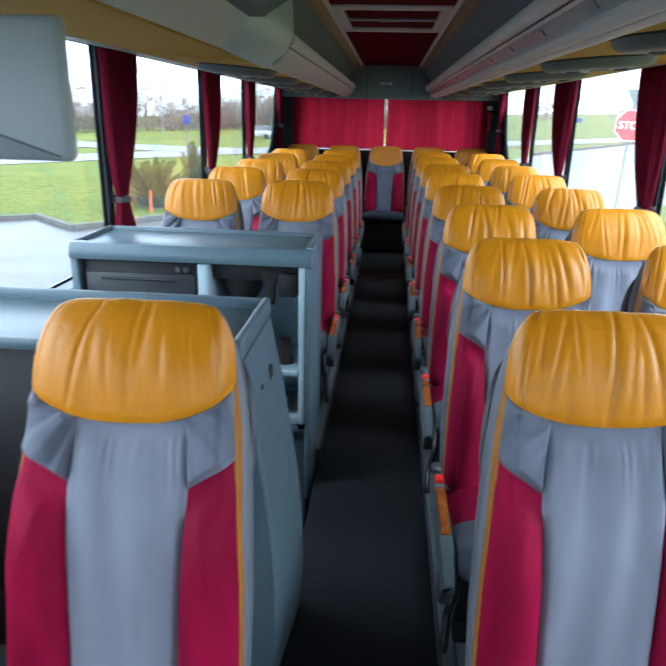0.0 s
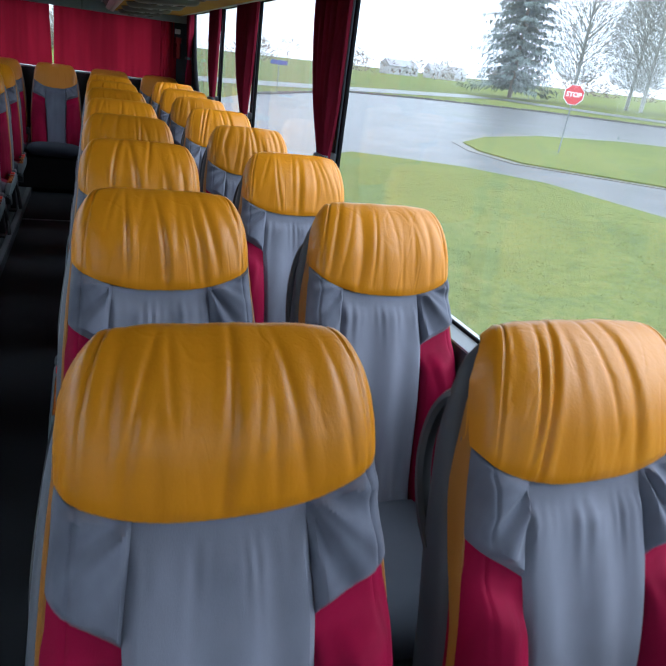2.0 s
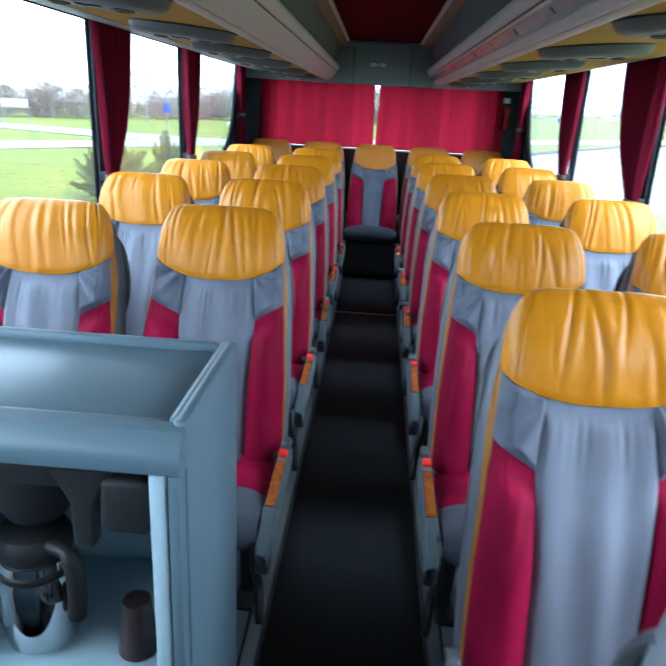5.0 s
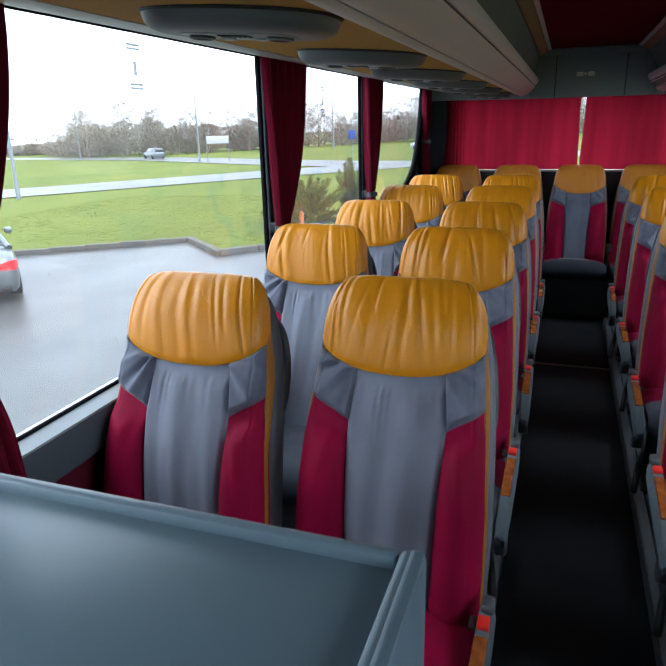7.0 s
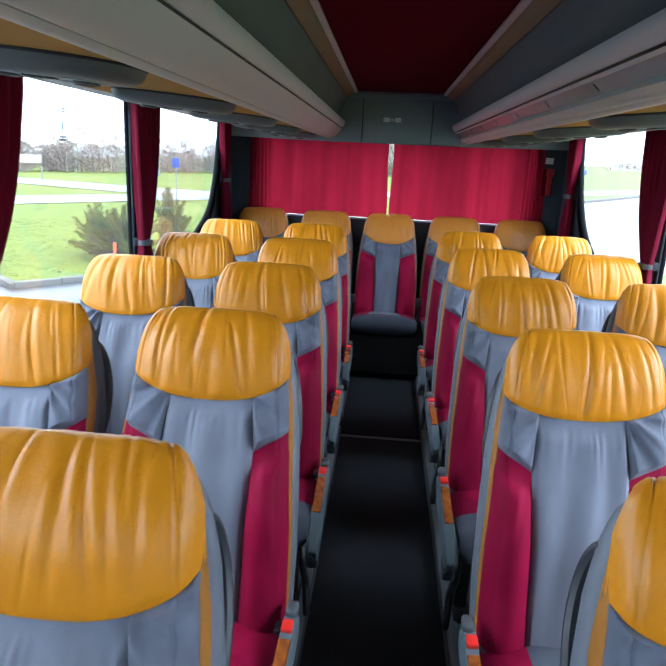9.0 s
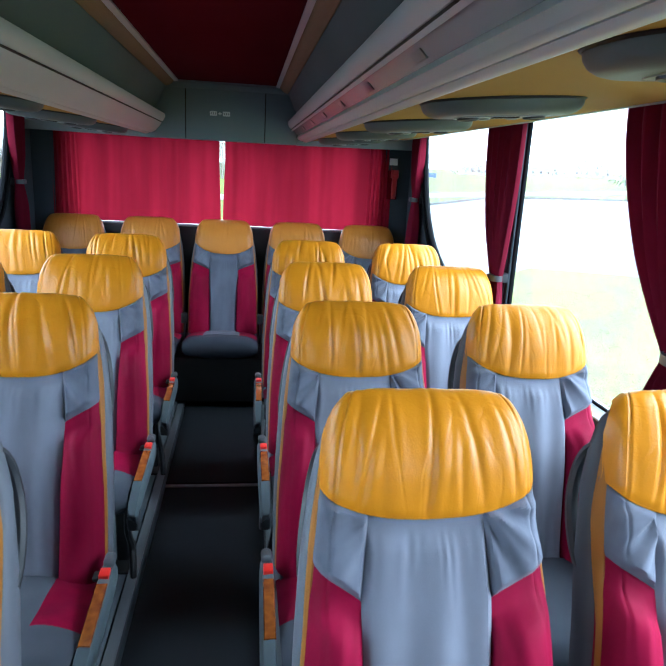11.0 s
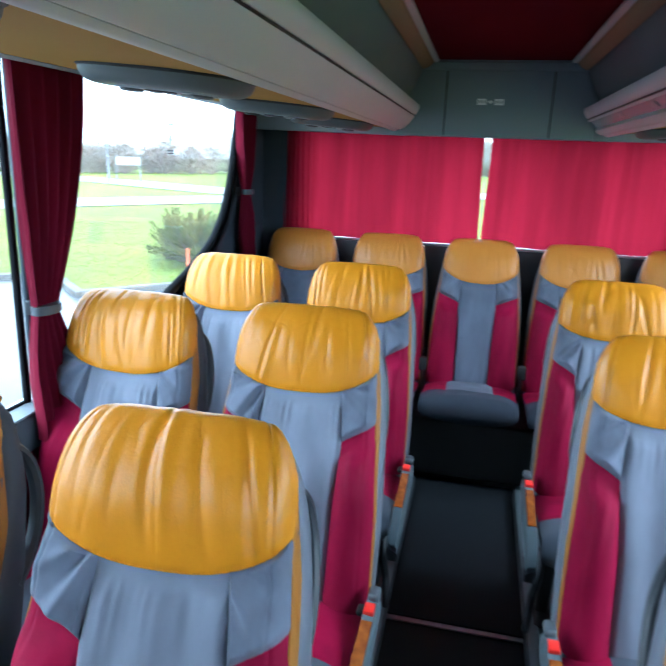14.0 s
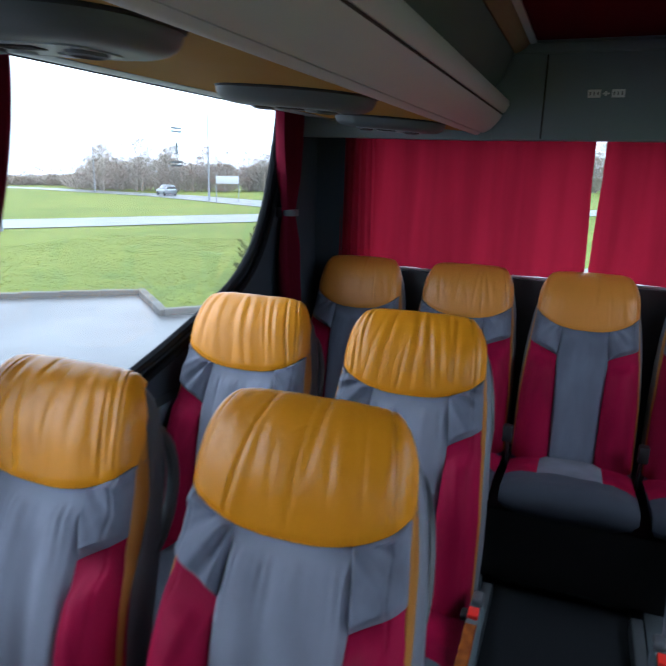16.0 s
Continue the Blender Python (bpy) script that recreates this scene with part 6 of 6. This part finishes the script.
# vegetation
def twigs(g, rng, base, high, spread, count, size, droop=0.0, start=0.25, cone=False, thin=0.13):
    """Fine upright blades filling a crown."""
    v, f = g
    for _ in range(count):
        t = start + (1 - start) * rng.random() ** (0.9 if not cone else 0.75)
        r = spread * ((1 - t) * 1.05 + 0.03 if cone else math.sin(min(1, max(0, (t - start) / (1 - start)) * 0.92 + 0.08) * math.pi) ** 0.6)
        a = rng.uniform(0, 2 * math.pi)
        q = r * math.sqrt(rng.random())
        p = Vector((base[0] + q * math.cos(a), base[1] + q * math.sin(a), base[2] + high * t))
        d = Vector((math.cos(a), math.sin(a), rng.uniform(0.1, 1.2) - droop)).normalized() * size * rng.uniform(0.5, 1.3)
        s = Vector((rng.uniform(-1, 1), rng.uniform(-1, 1), rng.uniform(-0.3, 0.3))).normalized() * size * thin
        b = len(v)
        v.extend([tuple(p - s), tuple(p + s), tuple(p + d)])
        f.append((b, b + 1, b + 2))


def limbs(g, rng, base, high, spread, count, r0):
    tube(g, [(base[0], base[1], base[2] - 0.2), (base[0] + rng.uniform(-0.1, 0.1), base[1], base[2] + high * 0.45), (base[0] + rng.uniform(-0.2, 0.2), base[1] + rng.uniform(-0.2, 0.2), base[2] + high * 0.95)], [r0, r0 * 0.7, r0 * 0.12], 6)
    for _ in range(count):
        t = rng.uniform(0.22, 0.85)
        a = rng.uniform(0, 2 * math.pi)
        ln = spread * rng.uniform(0.5, 1.0) * (1.15 - t * 0.6)
        p = (base[0], base[1], base[2] + high * t)
        tube(g, [p, (p[0] + ln * 0.5 * math.cos(a), p[1] + ln * 0.5 * math.sin(a), p[2] + ln * 0.5), (p[0] + ln * math.cos(a), p[1] + ln * math.sin(a), p[2] + ln * 1.1)], [r0 * 0.35, r0 * 0.2, r0 * 0.04], 5)


rng = random.Random(21)
g, gt = shape(), shape()
for k in range(300):
    f = k / 299
    x, y = -175 + 185 * f + rng.uniform(-5, 5), 150 - 40 * f + rng.uniform(-9, 9) + 18 * math.sin(f * 9)
    high = rng.uniform(4.0, 9.5) * (0.34 if f < 0.36 else 0.5 + 0.5 * abs(math.sin(f * 21)))
    twigs(g, rng, (x, y, ground_z(x)), high, rng.uniform(2.0, 3.4), 760, 1.0, start=0.03, thin=0.05)
    tube(gt, [(x, y, ground_z(x) - 0.3), (x, y, ground_z(x) + high * 0.8)], [0.16, 0.04], 5)
tl = thing("tree_line", "distant line of bare brown autumn trees", "trees")
tl["kind"] = "stuff"
part("crowns", g, bark, tl, smooth=False)
part("trunks", gt, bark, tl)
g = shape()
for k in range(260):
    x = rng.uniform(-600, 500)
    y = 330 + rng.uniform(-40, 40) - 0.15 * abs(x)
    twigs(g, rng, (x, y, ground_z(x) - 1), rng.uniform(6, 12), rng.uniform(4, 8), 60, 2.4, start=0.02)
fw = tagged(part("far_wood", g, bark, None, "", smooth=False), "far hazy woods along the horizon", "woods", kind="stuff")

for x, y, high, wide, n_ in ((71, 106, 37, 9.0, 34000),):
    t = thing("conifer_tree", "tall spruce beyond the road, its colour paled for haze", "tree", "", (x, y, ground_z(x)))
    gk = shape()
    tube(gk, [(0, 0, -0.3), (0, 0, high * 0.96)], [0.42, 0.04], 8)
    for i in range(70):
        tt = 0.06 + 0.9 * i / 70
        a = i * 2.4
        ln = wide * (1 - tt) * rng.uniform(0.75, 1.1) + 0.2
        tube(gk, [(0, 0, high * tt), (ln * 0.6 * math.cos(a), ln * 0.6 * math.sin(a), high * tt - 0.08 * ln), (ln * math.cos(a), ln * math.sin(a), high * tt - 0.05 * ln)], [0.09, 0.05, 0.015], 4)
    part("trunk", gk, bark, t)
    gc = shape()
    for i in range(190):
        tt = 0.05 + 0.93 * (i + rng.random()) / 190
        a = i * 2.4 + rng.uniform(-0.3, 0.3)
        ln = (wide * (1 - tt) ** 0.85 * rng.uniform(0.7, 1.12)) + 0.3
        for _ in range(n_ // 190):
            q = ln * rng.uniform(0.08, 1.0)
            p = Vector((q * math.cos(a + rng.uniform(-0.3, 0.3)), q * math.sin(a + rng.uniform(-0.3, 0.3)), high * tt - 0.10 * q + rng.uniform(-0.3, 0.25)))
            d = Vector((math.cos(a) + rng.uniform(-0.8, 0.8), math.sin(a) + rng.uniform(-0.8, 0.8), rng.uniform(-1.3, 0.3))).normalized() * rng.uniform(0.6, 1.5)
            s = d.cross(Vector((0, 0, 1))).normalized() * 0.13
            b = len(gc[0])
            gc[0].extend([tuple(p - s), tuple(p + s), tuple(p + d)])
            gc[1].append((b, b + 1, b + 2))
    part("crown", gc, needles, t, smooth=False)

for x, y, high, wide in ((83, 104, 24, 6.5), (92, 96, 25, 7.5), (101, 92, 28, 8), (108, 82, 25, 8), (116, 76, 27, 8), (122, 66, 26, 8), (96, 104, 21, 6.5), (112, 90, 24, 7)):
    t = thing("bare_tree", "tall bare broadleaved tree beyond the road", "tree", "bare trees", (x, y, ground_z(x)))
    gk, gc = shape(), shape()
    limbs(gk, rng, (0, 0, 0), high, wide, 26, 0.38)
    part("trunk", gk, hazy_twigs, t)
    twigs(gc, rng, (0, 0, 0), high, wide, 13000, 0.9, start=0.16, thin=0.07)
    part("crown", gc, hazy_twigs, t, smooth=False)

def plume(g, rng, base, tip, count, r0):
    """A feathery juniper shoot: short needles along an arching stem, thinning to the tip."""
    base, tip = Vector(base), Vector(tip)
    sag = Vector((tip.x - base.x, tip.y - base.y, 0)) * 0.25
    for _ in range(count):
        f = rng.random() ** 0.8
        c = base.lerp(tip, f) - sag * math.sin(f * math.pi)
        r = r0 * (1 - f) ** 0.6 * (0.35 + 0.65 * rng.random()) + 0.012
        out = Vector((rng.gauss(0, 1), rng.gauss(0, 1), rng.gauss(0, 0.5))).normalized()
        p = c + out * r * rng.random() ** 0.6
        d = ((tip - base).normalized() * 0.9 + out * 0.8).normalized() * rng.uniform(0.06, 0.15)
        q = d.cross(Vector((rng.random(), rng.random(), 0.3))).normalized() * 0.008
        b = len(g[0])
        g[0].extend([tuple(p - q), tuple(p + q), tuple(p + d)])
        g[1].append((b, b + 1, b + 2))


for x, y, high, wide, n_ in ((-7.35, 19.2, 1.5, 1.25, 90), (-8.45, 20.1, 1.45, 0.8, 44), (-6.35, 20.4, 1.9, 0.6, 44)):
    t = thing("shrub", "loose juniper shrub with feathery yellow-green plumes on the grass", "shrub", "shrubs", (x, y, ground_z(x)))
    gk, gc = shape(), shape()
    for i in range(n_):
        a = i * 2.4 + rng.uniform(-0.3, 0.3)
        k = rng.uniform(0.02, 1.0) ** 0.8
        tip = (wide * k * math.cos(a), wide * k * math.sin(a), high * (rng.uniform(0.45, 1.05) - 0.30 * k * k))
        root = (0.12 * math.cos(a), 0.12 * math.sin(a), 0.05)
        tube(gk, [(0, 0, -0.05), root, tuple(0.9 * c for c in tip)], [0.022, 0.016, 0.003], 5)
        plume(gc, rng, root, tip, 560, 0.21)
    part("stems", gk, bark, t)
    part("foliage", gc, shrub, t, smooth=False)

stake = thing("marker_stake", "short orange marker stake in the grass before the shrub", "stake", at=(-7.05, 17.95, ground_z(-7.05)))
g = shape()
loft(g, [round_rect(-0.04, -0.02, 0.04, 0.02, 0.008, z) for z in (-0.1, 0.0, 0.62, 0.65)])
part("stake_body", g, stake_orange, stake)

for x, y, w, d, hgt, turn in ((150, 330, 18, 9, 4, 10), (118, 340, 14, 8, 3.5, -5), (185, 345, 22, 9, 4, 0), (215, 330, 16, 9, 3.8, 8)):
    hs = thing("far_house", "low distant house with a pitched roof", "house", "distant houses", (x, y, ground_z(x)), turn)
    g = shape()
    block(g, (-w / 2, -d / 2, -1), (w / 2, d / 2, hgt), 0.05)
    part("wall", g, house_m, hs)
    g = shape()
    loft(g, [[(xx, -d / 2 - 0.5, hgt), (xx, d / 2 + 0.5, hgt), (xx, 0, hgt + 3.2)] for xx in (-w / 2 - 0.5, w / 2 + 0.5)])
    part("roof", g, roof_m, hs, smooth=False)
    for k in range(4):
        g = shape()
        block(g, (-w / 2 + 1.2 + k * (w - 3) / 3.2, -d / 2 - 0.05, 1.2), (-w / 2 + 2.4 + k * (w - 3) / 3.2, -d / 2 + 0.02, 2.6), 0.03)
        part("window", g, car_glass, hs)

# tufts of grass on the near lawns
for name, n_, area, lift, label in (("lawn_grass", 16000, (2.35, 12.5, -1.5, 16.5), 0.085, "short wet grass blades on the mown lawn"), ("verge_grass", 15000, (-22, -5.5, 10, 30), 0.0, "short wet grass blades on the verge beyond the kerb")):
    g = shape()
    rg = random.Random(n_)
    made = 0
    while made < n_:
        x, y = rg.uniform(area[0], area[1]), rg.uniform(area[2], area[3])
        if x < 0:
            if y < interp(x, (-45, -13.8, -9.9, -7.95, -5.2), (-5.0, 14.15, 16.55, 14.7, 17.6)) + 0.3:
                continue
        elif y > interp(x, (2.2, 5.0, 7.2, 8.3, 9.7, 11.4, 12.5), (17.0, 17.5, 18.8, 19.8, 19.0, 17.8, 16.3)) - 0.2:
            continue
        made += 1
        hgt = rg.uniform(0.010, 0.032)
        for _ in range(3):
            a = rg.uniform(0, 6.3)
            dx, dy, w = rg.uniform(-0.04, 0.04), rg.uniform(-0.04, 0.04), rg.uniform(0.004, 0.009) * (1.0 if x > 0 else 1.4)
            b = len(g[0])
            z = ground_z(x) + lift
            g[0].extend([(x + dx - w * math.cos(a), y + dy - w * math.sin(a), z), (x + dx + w * math.cos(a), y + dy + w * math.sin(a), z), (x + 2.2 * dx, y + 2.2 * dy, z + hgt)])
            g[1].append((b, b + 1, b + 2))
    tagged(part(name, g, blade_m, None, "", smooth=False), label, "grass", kind="stuff")

# plastic tub left on the lawn
tub = thing("plastic_tub", "light blue upturned plastic tub lying on the lawn", "tub", at=(4.45, 3.16, ground_z(4.45) + 0.09), turn=-18)
g = shape()
loft(g, [round_rect(-0.36, -0.42, 0.36, 0.42, 0.10, 0.0, 5), round_rect(-0.36, -0.42, 0.36, 0.42, 0.10, 0.03, 5), round_rect(-0.33, -0.39, 0.33, 0.39, 0.10, 0.035, 5), round_rect(-0.30, -0.36, 0.30, 0.36, 0.11, 0.13, 5), round_rect(-0.27, -0.33, 0.27, 0.33, 0.10, 0.155, 5), round_rect(-0.22, -0.28, 0.22, 0.28, 0.08, 0.16, 5)])
part("shell", g, blue_tub, tub)
